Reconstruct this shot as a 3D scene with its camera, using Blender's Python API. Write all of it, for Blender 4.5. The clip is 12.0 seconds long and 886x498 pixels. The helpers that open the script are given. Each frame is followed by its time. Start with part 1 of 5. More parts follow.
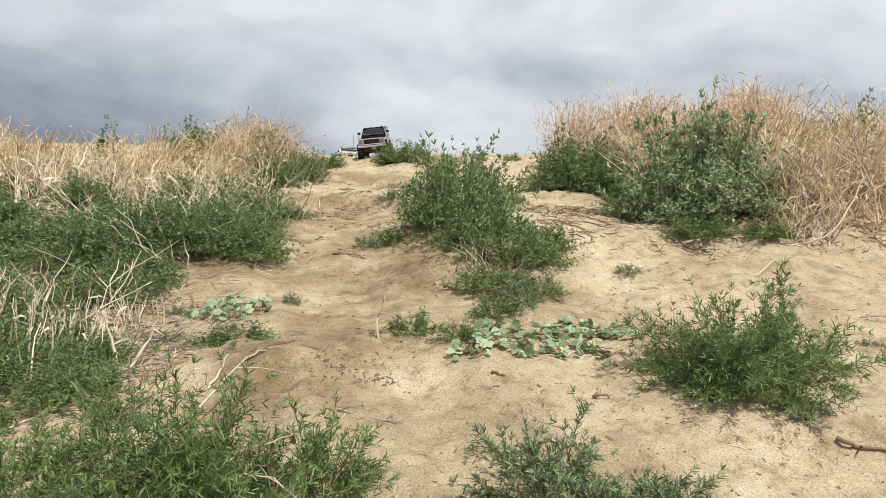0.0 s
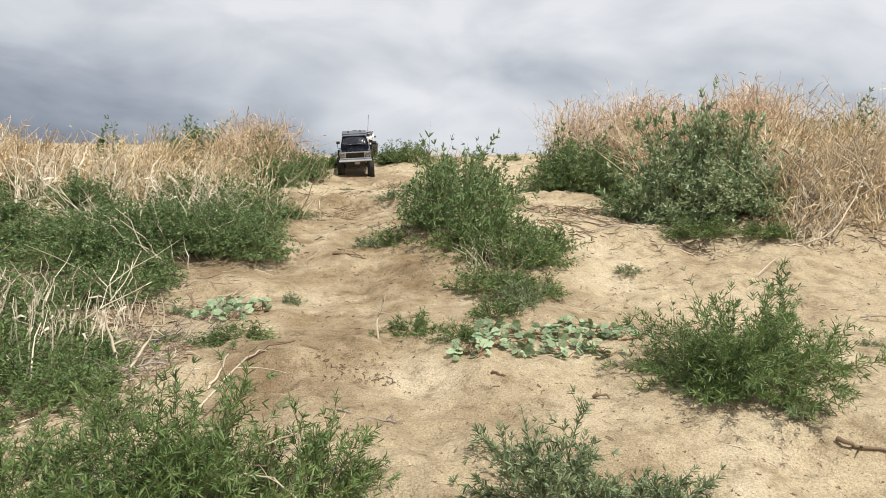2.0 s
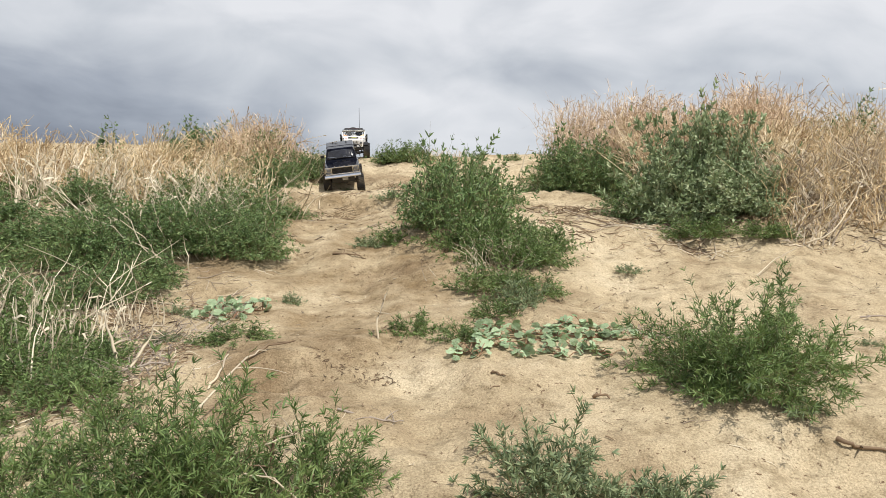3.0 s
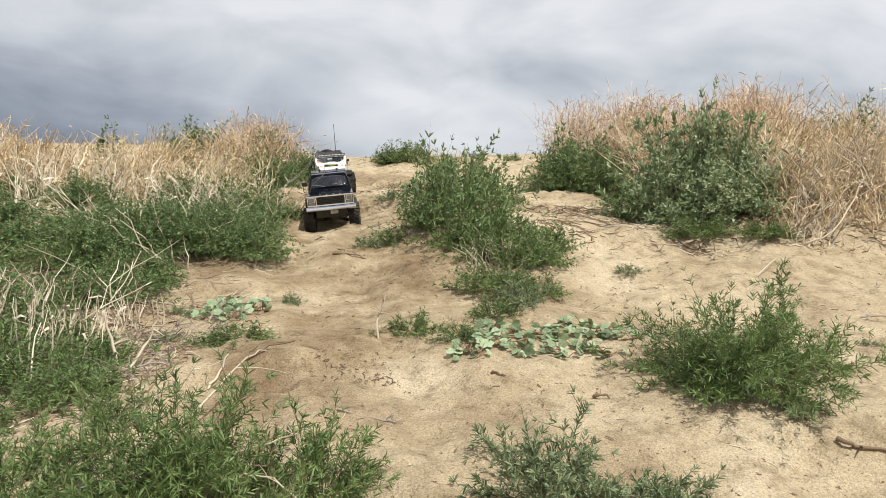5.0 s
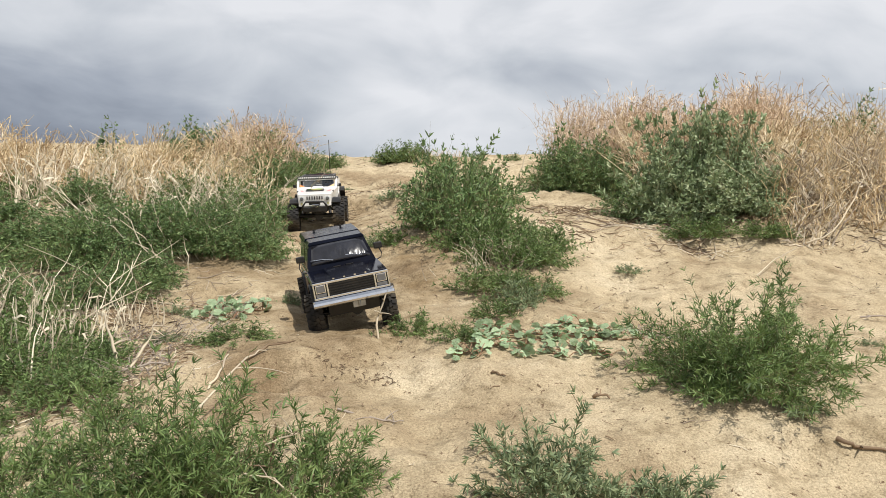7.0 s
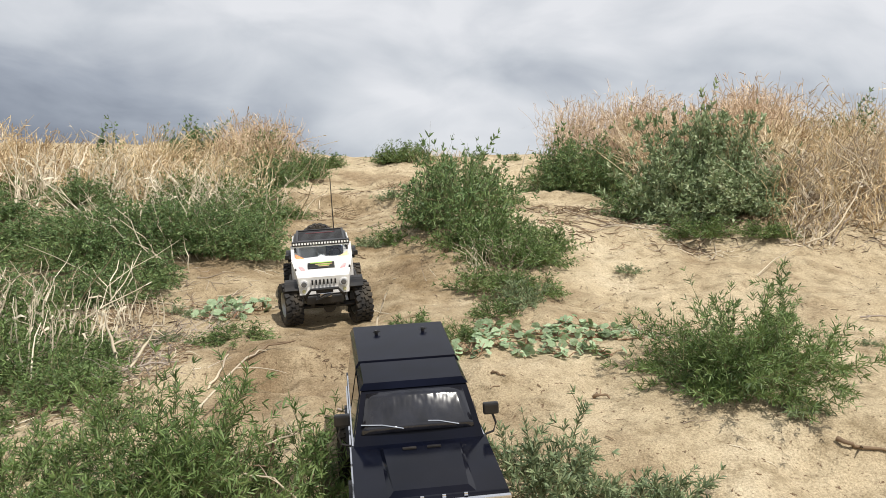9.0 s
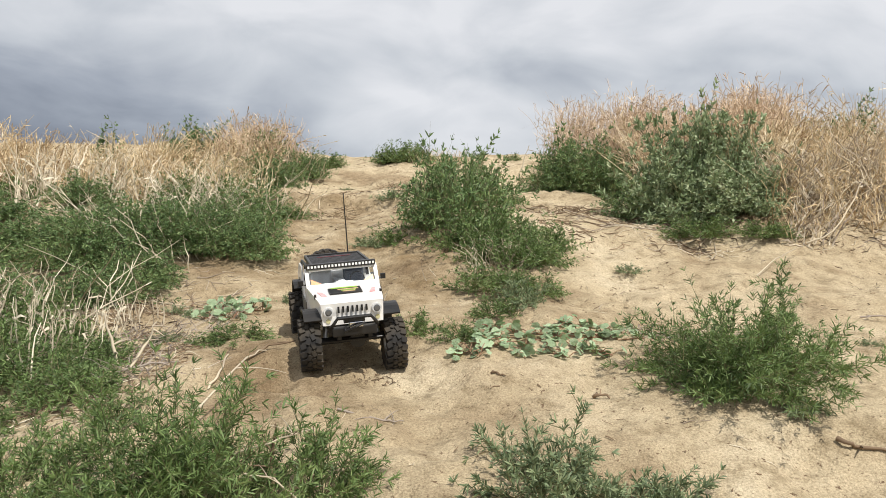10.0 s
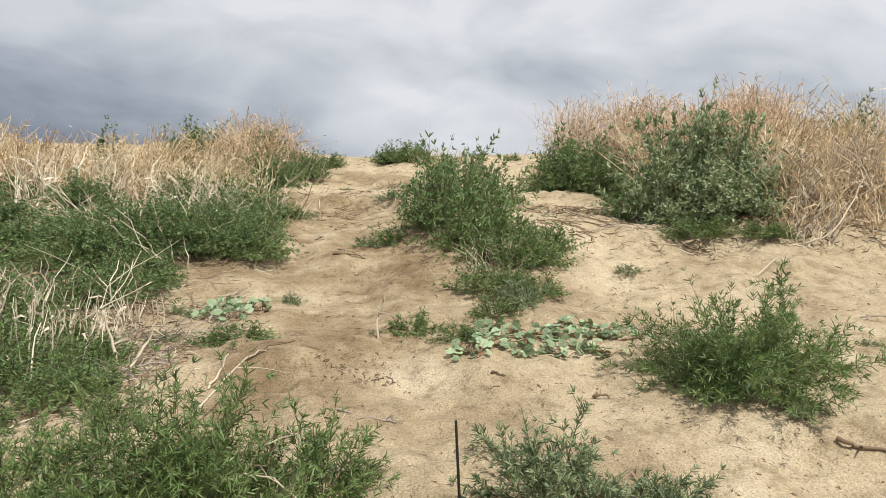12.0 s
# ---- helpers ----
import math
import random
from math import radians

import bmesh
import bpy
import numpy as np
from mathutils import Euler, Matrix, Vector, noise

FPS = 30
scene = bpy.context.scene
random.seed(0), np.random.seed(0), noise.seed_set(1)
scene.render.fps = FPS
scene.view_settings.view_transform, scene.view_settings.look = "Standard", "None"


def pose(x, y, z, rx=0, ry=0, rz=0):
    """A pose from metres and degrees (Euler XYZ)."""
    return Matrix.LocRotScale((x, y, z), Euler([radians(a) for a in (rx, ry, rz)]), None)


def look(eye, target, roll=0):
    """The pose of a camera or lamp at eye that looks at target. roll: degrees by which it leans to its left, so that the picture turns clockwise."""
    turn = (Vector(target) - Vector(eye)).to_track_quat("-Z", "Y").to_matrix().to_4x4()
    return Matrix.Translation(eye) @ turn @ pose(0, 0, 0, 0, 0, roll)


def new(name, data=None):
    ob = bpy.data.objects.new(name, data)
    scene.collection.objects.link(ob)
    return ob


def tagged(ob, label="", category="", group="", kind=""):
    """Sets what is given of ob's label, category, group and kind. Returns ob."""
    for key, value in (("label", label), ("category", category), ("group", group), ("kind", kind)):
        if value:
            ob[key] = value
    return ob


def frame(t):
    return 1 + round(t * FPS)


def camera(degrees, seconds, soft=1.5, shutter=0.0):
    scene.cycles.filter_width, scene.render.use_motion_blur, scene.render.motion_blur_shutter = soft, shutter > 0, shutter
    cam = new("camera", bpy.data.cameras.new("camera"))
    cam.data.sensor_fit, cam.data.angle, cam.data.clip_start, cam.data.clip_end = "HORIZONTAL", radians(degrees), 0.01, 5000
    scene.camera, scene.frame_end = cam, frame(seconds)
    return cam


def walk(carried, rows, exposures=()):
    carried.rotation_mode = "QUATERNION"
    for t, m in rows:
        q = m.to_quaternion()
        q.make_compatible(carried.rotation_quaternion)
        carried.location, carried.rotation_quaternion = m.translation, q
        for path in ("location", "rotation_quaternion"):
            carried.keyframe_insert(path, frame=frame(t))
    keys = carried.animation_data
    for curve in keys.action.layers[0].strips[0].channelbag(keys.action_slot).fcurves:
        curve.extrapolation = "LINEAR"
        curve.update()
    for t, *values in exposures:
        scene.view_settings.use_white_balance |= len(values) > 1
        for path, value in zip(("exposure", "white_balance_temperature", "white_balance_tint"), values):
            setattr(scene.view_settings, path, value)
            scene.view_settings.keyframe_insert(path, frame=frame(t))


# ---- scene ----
# ---------------------------------------------------------------- camera
cam = camera(58.0, 12.0, soft=0.9)
EYE = (0.0, 0.0, 0.45)
walk(cam, [(0.0, look(EYE, (0.0, 10.0, 0.45))), (12.0, look(EYE, (0.0, 10.0, 0.45)))], exposures=[(0.0, 0.07), (9.0, 0.06), (12.0, 0.01)])

# ---------------------------------------------------------------- world and sun
SUN_TO = Vector((0.36, -0.55, 1.0)).normalized()
sun = new("sun", bpy.data.lights.new("sun", "SUN"))
sun.data.energy, sun.data.angle, sun.data.color = 4.3, radians(0.8), (1.0, 0.95, 0.87)
sun.matrix_basis = look((0, 0, 0), -SUN_TO)

world = bpy.data.worlds.new("sky")
scene.world = world
world.use_nodes = True
nt = world.node_tree
nt.nodes.clear()


def wn(kind, **kw):
    n = nt.nodes.new(kind)
    for k, v in kw.items():
        n.inputs[k].default_value = v
    return n


sky = nt.nodes.new("ShaderNodeTexSky")
sky.sky_type, sky.sun_disc = "NISHITA", False
sky.sun_elevation = math.asin(SUN_TO.z)
sky.sun_rotation = math.atan2(SUN_TO.x, SUN_TO.y)
coord = nt.nodes.new("ShaderNodeTexCoord")
# cloud deck: broad banks stretched along the horizon, with finer billows in them
stretch = wn("ShaderNodeMapping", Scale=(1.0, 1.0, 2.3), Rotation=(0.0, radians(20), 0.0), Location=(0.35, 0.1, 0.38))
nt.links.new(coord.outputs["Generated"], stretch.inputs["Vector"])
broad = wn("ShaderNodeTexNoise", Scale=3.1, Detail=3.0, Roughness=0.5, Distortion=0.5)
fine = wn("ShaderNodeTexNoise", Scale=5.5, Detail=8.0, Roughness=0.54, Distortion=0.5)
nt.links.new(stretch.outputs[0], broad.inputs["Vector"])
nt.links.new(stretch.outputs[0], fine.inputs["Vector"])

def wmath(op, a, b):
    n = nt.nodes.new("ShaderNodeMath")
    n.operation = op
    for i, v in enumerate((a, b)):
        if isinstance(v, (int, float)):
            n.inputs[i].default_value = v
        else:
            nt.links.new(v, n.inputs[i])
    return n.outputs[0]


mixed = wmath("ADD", wmath("MULTIPLY", broad.outputs["Fac"], 0.56), wmath("MULTIPLY", fine.outputs["Fac"], 0.30))
# the deck brightens upwards, and a dark bank lies low in the west
west = nt.nodes.new("ShaderNodeSeparateXYZ")
nt.links.new(coord.outputs["Generated"], west.inputs[0])
mixed = wmath("ADD", wmath("ADD", mixed, 0.012), wmath("MULTIPLY", wmath("MINIMUM", west.outputs["Z"], 0.32), 1.0))
# the deck grows thicker and darker overhead
mixed = wmath("SUBTRACT", mixed, wmath("MULTIPLY", wmath("MAXIMUM", wmath("SUBTRACT", west.outputs["Z"], 0.36), 0.0), 0.42))
low = wmath("SUBTRACT", 0.36, wmath("MINIMUM", west.outputs["Z"], 0.36))
mixed = wmath("ADD", mixed, wmath("MULTIPLY", wmath("MULTIPLY", wmath("MINIMUM", wmath("ADD", west.outputs["X"], 0.08), 0.0), low), 2.4))
ramp = nt.nodes.new("ShaderNodeValToRGB")
for i, (p, c) in enumerate([(0.34, (0.22, 0.245, 0.305)), (0.46, (0.40, 0.435, 0.50)), (0.58, (0.64, 0.67, 0.715)), (0.70, (0.86, 0.87, 0.90))]):
    e = ramp.color_ramp.elements[i] if i < 2 else ramp.color_ramp.elements.new(p)
    e.position, e.color = p, (*c, 1)
nt.links.new(mixed, ramp.inputs["Fac"])
clouds = wn("ShaderNodeBackground", Strength=0.92)
nt.links.new(ramp.outputs["Color"], clouds.inputs["Color"])
clear = wn("ShaderNodeBackground", Strength=0.10)
nt.links.new(sky.outputs["Color"], clear.inputs["Color"])
blend = wn("ShaderNodeMixShader", Fac=0.93)
nt.links.new(clear.outputs[0], blend.inputs[1])
nt.links.new(clouds.outputs[0], blend.inputs[2])
out = nt.nodes.new("ShaderNodeOutputWorld")
nt.links.new(blend.outputs[0], out.inputs["Surface"])

# ---------------------------------------------------------------- materials
def ramp_node(t, stops):
    r = t.nodes.new("ShaderNodeValToRGB")
    for i, (p, c) in enumerate(stops):
        e = r.color_ramp.elements[i] if i < 2 else r.color_ramp.elements.new(p)
        e.position, e.color = p, (*c, 1)
    return r


def material(name, color=(0.5, 0.5, 0.5), rough=0.6, metal=0.0, coat=0.0, scale=0.0, vary=0.0, bump=0.0, dust=0.0):
    """A surface with noise in its colour and roughness, fine relief, and dust on what faces up."""
    m = bpy.data.materials.new(name)
    m.use_nodes = True
    t = m.node_tree
    b = t.nodes["Principled BSDF"]
    b.inputs["Roughness"].default_value, b.inputs["Metallic"].default_value = rough, metal
    b.inputs["Coat Weight"].default_value = coat
    b.inputs["Coat Roughness"].default_value = 0.06
    b.inputs["Base Color"].default_value = (*color, 1)
    if scale:
        tc = t.nodes.new("ShaderNodeTexCoord")
        n = t.nodes.new("ShaderNodeTexNoise")
        n.inputs["Scale"].default_value, n.inputs["Detail"].default_value = scale, 6
        t.links.new(tc.outputs["Object"], n.inputs["Vector"])
        r = ramp_node(t, [(0.3, tuple(c * (1 - vary) for c in color)), (0.7, tuple(min(1, c * (1 + vary)) for c in color))])
        t.links.new(n.outputs["Fac"], r.inputs["Fac"])
        last = r.outputs["Color"]
        if dust:
            n2 = t.nodes.new("ShaderNodeTexNoise")
            n2.inputs["Scale"].default_value, n2.inputs["Detail"].default_value = scale * 0.3, 8
            t.links.new(tc.outputs["Object"], n2.inputs["Vector"])
            mr = t.nodes.new("ShaderNodeMapRange")
            mr.inputs["From Min"].default_value, mr.inputs["From Max"].default_value = 0.4, 0.75
            mr.inputs["To Max"].default_value = dust
            t.links.new(n2.outputs["Fac"], mr.inputs["Value"])
            mx = t.nodes.new("ShaderNodeMix")
            mx.data_type = "RGBA"
            t.links.new(mr.outputs[0], mx.inputs["Factor"])
            t.links.new(last, mx.inputs["A"])
            mx.inputs["B"].default_value = (0.42, 0.33, 0.21, 1)
            last = mx.outputs["Result"]
            rr = t.nodes.new("ShaderNodeMapRange")
            rr.inputs["From Max"].default_value = max(dust, 0.01)
            rr.inputs["To Min"].default_value, rr.inputs["To Max"].default_value = rough, rough + 0.45 * min(1.0, dust * 2)
            t.links.new(mr.outputs[0], rr.inputs["Value"])
            t.links.new(rr.outputs[0], b.inputs["Roughness"])
        t.links.new(last, b.inputs["Base Color"])
        if bump:
            bp = t.nodes.new("ShaderNodeBump")
            bp.inputs["Strength"].default_value, bp.inputs["Distance"].default_value = bump, 0.002
            t.links.new(n.outputs["Fac"], bp.inputs["Height"])
            t.links.new(bp.outputs["Normal"], b.inputs["Normal"])
    return m


def plant_material(name, stops, rough=0.55, through_light=0.24, patch=6.0):
    """Leaves or straw: every leaf has its own tone, whole clumps drift in tone, and light passes through."""
    m = bpy.data.materials.new(name)
    m.use_nodes = True
    t = m.node_tree
    b = t.nodes["Principled BSDF"]
    geo = t.nodes.new("ShaderNodeNewGeometry")
    tc = t.nodes.new("ShaderNodeTexCoord")
    n = t.nodes.new("ShaderNodeTexNoise")
    n.inputs["Scale"].default_value, n.inputs["Detail"].default_value = patch, 3
    t.links.new(tc.outputs["Object"], n.inputs["Vector"])
    mul = t.nodes.new("ShaderNodeMath")
    mul.operation = "MULTIPLY_ADD"
    mul.inputs[1].default_value = 0.62
    t.links.new(geo.outputs["Random Per Island"], mul.inputs[0])
    sc = t.nodes.new("ShaderNodeMath")
    sc.operation = "MULTIPLY_ADD"
    sc.inputs[1].default_value, sc.inputs[2].default_value = 1.1, -0.36
    t.links.new(n.outputs["Fac"], sc.inputs[0])
    t.links.new(sc.outputs[0], mul.inputs[2])
    r = ramp_node(t, stops)
    t.links.new(mul.outputs[0], r.inputs["Fac"])
    t.links.new(r.outputs["Color"], b.inputs["Base Color"])
    b.inputs["Roughness"].default_value = rough
    tr = t.nodes.new("ShaderNodeBsdfTranslucent")
    t.links.new(r.outputs["Color"], tr.inputs["Color"])
    mx = t.nodes.new("ShaderNodeMixShader")
    mx.inputs[0].default_value = through_light
    o = t.nodes["Material Output"]
    t.links.new(b.outputs[0], mx.inputs[1])
    t.links.new(tr.outputs[0], mx.inputs[2])
    t.links.new(mx.outputs[0], o.inputs["Surface"])
    return m


def sand_material():
    m = bpy.data.materials.new("sand")
    m.use_nodes = True
    t = m.node_tree
    b = t.nodes["Principled BSDF"]
    b.inputs["Roughness"].default_value = 0.95
    b.inputs["Specular IOR Level"].default_value = 0.15
    tc = t.nodes.new("ShaderNodeTexCoord")

    def noise_at(s, d=6, r=0.6):
        n = t.nodes.new("ShaderNodeTexNoise")
        n.inputs["Scale"].default_value, n.inputs["Detail"].default_value, n.inputs["Roughness"].default_value = s, d, r
        t.links.new(tc.outputs["Object"], n.inputs["Vector"])
        return n.outputs["Fac"]

    def mixed(kind, f, a, bb):
        n = t.nodes.new("ShaderNodeMix")
        n.data_type, n.blend_type = "RGBA", kind
        for slot, v in (("Factor", f), ("A", a), ("B", bb)):
            if isinstance(v, (float, int)):
                n.inputs[slot].default_value = v
            elif isinstance(v, tuple):
                n.inputs[slot].default_value = (*v, 1)
            else:
                t.links.new(v, n.inputs[slot])
        return n.outputs["Result"]

    broad = ramp_node(t, [(0.34, (0.300, 0.226, 0.140)), (0.46, (0.432, 0.350, 0.228)), (0.56, (0.495, 0.408, 0.274)), (0.68, (0.560, 0.474, 0.332))])
    t.links.new(noise_at(2.6, 5), broad.inputs["Fac"])
    mid = ramp_node(t, [(0.33, (0.58, 0.55, 0.50)), (0.47, (0.95, 0.94, 0.93)), (0.62, (1.1, 1.1, 1.1))])
    t.links.new(noise_at(17, 8, 0.68), mid.inputs["Fac"])
    grain = ramp_node(t, [(0.30, (0.52, 0.49, 0.46)), (0.48, (1.0, 1.0, 1.0)), (0.68, (1.42, 1.43, 1.46))])
    t.links.new(noise_at(230, 3, 0.75), grain.inputs["Fac"])
    col = mixed("MULTIPLY", 0.85, broad.outputs["Color"], mid.outputs["Color"])
    col = mixed("MULTIPLY", 0.85, col, grain.outputs["Color"])
    # dark crumbs of litter trodden into the sand
    crumbs = ramp_node(t, [(0.625, (0, 0, 0)), (0.68, (1, 1, 1))])
    t.links.new(noise_at(70, 4, 0.62), crumbs.inputs["Fac"])
    col = mixed("MIX", crumbs.outputs["Color"], col, (0.16, 0.105, 0.065))
    # darker, browner blotches in the sand within an oval around the worn trail
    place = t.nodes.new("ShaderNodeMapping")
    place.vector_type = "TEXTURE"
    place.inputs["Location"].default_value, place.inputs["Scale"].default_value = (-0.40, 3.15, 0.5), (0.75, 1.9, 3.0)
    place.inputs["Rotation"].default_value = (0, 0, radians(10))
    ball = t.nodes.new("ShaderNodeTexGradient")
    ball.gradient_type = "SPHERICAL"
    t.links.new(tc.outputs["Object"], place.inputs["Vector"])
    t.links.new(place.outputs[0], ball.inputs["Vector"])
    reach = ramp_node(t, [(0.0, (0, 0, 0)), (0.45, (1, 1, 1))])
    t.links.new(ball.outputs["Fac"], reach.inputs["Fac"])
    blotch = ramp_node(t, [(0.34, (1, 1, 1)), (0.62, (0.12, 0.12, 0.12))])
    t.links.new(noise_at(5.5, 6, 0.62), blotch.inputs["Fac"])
    trail_brown = mixed("MULTIPLY", 1.0, reach.outputs["Color"], blotch.outputs["Color"])
    col = mixed("MULTIPLY", trail_brown, col, (0.56, 0.50, 0.43))
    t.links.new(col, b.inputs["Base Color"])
    bp = t.nodes.new("ShaderNodeBump")
    bp.inputs["Strength"].default_value, bp.inputs["Distance"].default_value = 0.9, 0.020
    hh = t.nodes.new("ShaderNodeMath")
    hh.operation = "MULTIPLY_ADD"
    hh.inputs[1].default_value = 0.22
    t.links.new(noise_at(260, 4, 0.7), hh.inputs[0])
    t.links.new(noise_at(30, 6, 0.6), hh.inputs[2])
    t.links.new(hh.outputs[0], bp.inputs["Height"])
    t.links.new(bp.outputs["Normal"], b.inputs["Normal"])
    return m


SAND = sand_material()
GREEN = plant_material("weed_green", [(0.05, (0.058, 0.100, 0.031)), (0.42, (0.124, 0.196, 0.058)), (0.75, (0.195, 0.285, 0.095)), (0.98, (0.27, 0.33, 0.13))])
GREY_GREEN = plant_material("weed_grey_green", [(0.05, (0.085, 0.125, 0.060)), (0.5, (0.190, 0.255, 0.130)), (0.95, (0.36, 0.41, 0.22))])
DEEP_GREEN = plant_material("bush_green", [(0.05, (0.075, 0.130, 0.048)), (0.5, (0.150, 0.240, 0.086)), (0.95, (0.29, 0.37, 0.145))])
BLUE_GREEN = plant_material("broad_leaf_green", [(0.05, (0.14, 0.195, 0.090)), (0.5, (0.275, 0.355, 0.185)), (0.95, (0.46, 0.51, 0.32))])
GOURD = plant_material("gourd_leaf", [(0.05, (0.22, 0.34, 0.16)), (0.5, (0.36, 0.49, 0.28)), (0.95, (0.52, 0.62, 0.43))], rough=0.5, patch=9)
STRAW = plant_material("straw", [(0.05, (0.26, 0.17, 0.09)), (0.35, (0.56, 0.42, 0.245)), (0.65, (0.74, 0.60, 0.38)), (0.98, (0.88, 0.80, 0.62))], rough=0.6, through_light=0.15, patch=3)
RUST_STRAW = plant_material("rusty_straw", [(0.05, (0.30, 0.19, 0.125)), (0.4, (0.58, 0.43, 0.29)), (0.95, (0.84, 0.70, 0.52))], rough=0.6, through_light=0.15, patch=3)
BLEACHED = plant_material("bleached_stalk", [(0.05, (0.20, 0.15, 0.11)), (0.4, (0.43, 0.36, 0.27)), (0.75, (0.66, 0.57, 0.42)), (0.98, (0.80, 0.74, 0.60))], rough=0.65, through_light=0.05, patch=5)
PALE_STALK = plant_material("pale_dead_stalk", [(0.05, (0.34, 0.27, 0.19)), (0.4, (0.60, 0.52, 0.39)), (0.75, (0.78, 0.70, 0.54)), (0.98, (0.88, 0.83, 0.70))], rough=0.65, through_light=0.05, patch=5)
GREY_TWIG = plant_material("grey_twig", [(0.05, (0.14, 0.11, 0.095)), (0.5, (0.30, 0.25, 0.21)), (0.95, (0.48, 0.41, 0.33))], rough=0.8, through_light=0.0, patch=5)
BROWN_LITTER = plant_material("brown_litter", [(0.05, (0.06, 0.04, 0.025)), (0.5, (0.17, 0.115, 0.07)), (0.95, (0.36, 0.26, 0.16))], rough=0.85, through_light=0.0, patch=5)
VINE_STEM = plant_material("reddish_vine_stem", [(0.05, (0.20, 0.09, 0.055)), (0.6, (0.33, 0.19, 0.11)), (0.95, (0.36, 0.33, 0.19))], rough=0.6, through_light=0.0)
STEM = plant_material("weed_stem", [(0.05, (0.07, 0.085, 0.035)), (0.6, (0.16, 0.16, 0.07)), (0.95, (0.26, 0.20, 0.11))], rough=0.6, through_light=0.0)

# ---------------------------------------------------------------- ground
PROFILE_Y = np.array([-400, -40, -8, 0.0, 0.6, 1.0, 1.25, 1.5, 1.87, 2.14, 2.34, 2.5, 2.85, 3.15, 3.4, 4.0, 4.6, 4.9, 5.4, 5.7, 6.0, 6.3, 6.6, 7.0, 8.0, 10, 14, 40, 400])
PROFILE_Z = np.array([-1.2, -1.0, -0.7, -0.34, -0.18, -0.090, -0.010, 0.078, 0.160, 0.207, 0.233, 0.274, 0.362, 0.470, 0.543, 0.642, 0.76, 0.83, 0.975, 1.045, 1.115, 1.18, 1.215, 1.205, 1.12, 1.0, 0.7, 0.3, 0.0])
TRAIL_Y = np.array([-1.0, 0.3, 0.8, 1.2, 1.45, 2.03, 2.32, 2.6, 2.92, 3.4, 4.0, 4.6, 5.2, 5.8, 6.4, 8.0])
TRAIL_X = np.array([0.22, 0.13, 0.06, -0.01, -0.09, -0.22, -0.285, -0.35, -0.427, -0.47, -0.55, -0.60, -0.60, -0.56, -0.60, -0.8])


def soft_interp(v, xs, zs, h=0.12):
    """Piecewise-linear table, rounded off over h metres."""
    v = np.asarray(v, float)
    return sum(w * np.interp(v + o * h, xs, zs) for o, w in ((-1.5, 0.1), (-0.75, 0.22), (0, 0.36), (0.75, 0.22), (1.5, 0.1)))


def bump2(x, y, x0, y0, sx, sy):
    return np.exp(-((x - x0) / sx) ** 2 - ((y - y0) / sy) ** 2)


def step(v, a, b):
    k = np.clip((v - a) / (b - a), 0, 1)
    return k * k * (3 - 2 * k)


_w = np.random.RandomState(5)
WAVES = [(s * math.cos(a), s * math.sin(a), p, amp) for s, amp, n in ((7.0, 0.0042, 8), (15.0, 0.0028, 14), (37.0, 0.0009, 18), (85.0, 0.00045, 18))
         for a, p in zip(_w.uniform(0, 6.3, n), _w.uniform(0, 6.3, n))]
PRINTS = [(_w.uniform(-1.2, 1.8), _w.uniform(0.9, 4.6), _w.uniform(0, 6.3), _w.uniform(0.5, 1.2)) for _ in range(110)]


def bed_z(x, y):
    x, y = np.asarray(x, float), np.asarray(y, float)
    z = soft_interp(y, PROFILE_Y, PROFILE_Z)
    tx = soft_interp(y, TRAIL_Y, TRAIL_X, 0.2)
    off = x - tx
    near = np.exp(-((y - 3.0) / 14.0) ** 4)
    # worn channel of the trail, with two wheel ruts
    z = z - 0.035 * np.exp(-(off / 0.26) ** 4) * step(y, 2.2, 3.0) * (1 - step(y, 5.4, 6.1))
    z = z - 0.007 * (np.exp(-((off - 0.095) / 0.035) ** 2) + np.exp(-((off + 0.095) / 0.035) ** 2)) * near
    # banks on both sides and the hump with the thicket between the trails
    z = z + 0.16 * step(x, 0.9, 2.0) * step(y, 2.9, 3.6) * near + 0.10 * step(-x, 0.9, 1.7) * step(y, 2.2, 3.2) * near
    z = z + 0.05 * bump2(x, y, 0.10, 3.3, 0.30, 0.9) + 0.03 * bump2(x, y, 0.22, 2.1, 0.35, 0.2)
    # sandy ledge across the trail, scour by the pit
    z = z + 0.065 * (step(y + 0.25 * x, 4.05, 4.10) - step(y + 0.25 * x, 4.11, 4.9)) * np.exp(-(off / 0.4) ** 4)
    z = z - 0.05 * bump2(x, y, -0.385, 1.84, 0.042, 0.04) + 0.022 * bump2(x, y, -0.43, 1.93, 0.08, 0.05)
    rough = 0
    for kx, ky, p, amp in WAVES:
        rough = rough + amp * np.sin(kx * x + ky * y + p + 0.7 * np.sin(0.5 * ky * x - 0.6 * kx * y))
    z = z + rough * near
    for px, py, a, s in PRINTS:
        u, v = (x - px) * math.cos(a) + (y - py) * math.sin(a), -(x - px) * math.sin(a) + (y - py) * math.cos(a)
        r = (u / (0.045 * s)) ** 2 + (v / (0.028 * s)) ** 2
        z = z - 0.011 * s * np.exp(-r * r) + 0.005 * s * np.exp(-(r - 1.7) ** 2)
    return z


_d = np.random.RandomState(8)
LUMPS = [(s * math.cos(a), s * math.sin(a), p, amp) for s, amp, n in ((30.0, 0.0011, 12), (58.0, 0.0009, 16), (120.0, 0.0004, 16))
         for a, p in zip(_d.normal(1.5, 0.7, n), _d.uniform(0, 6.3, n))]


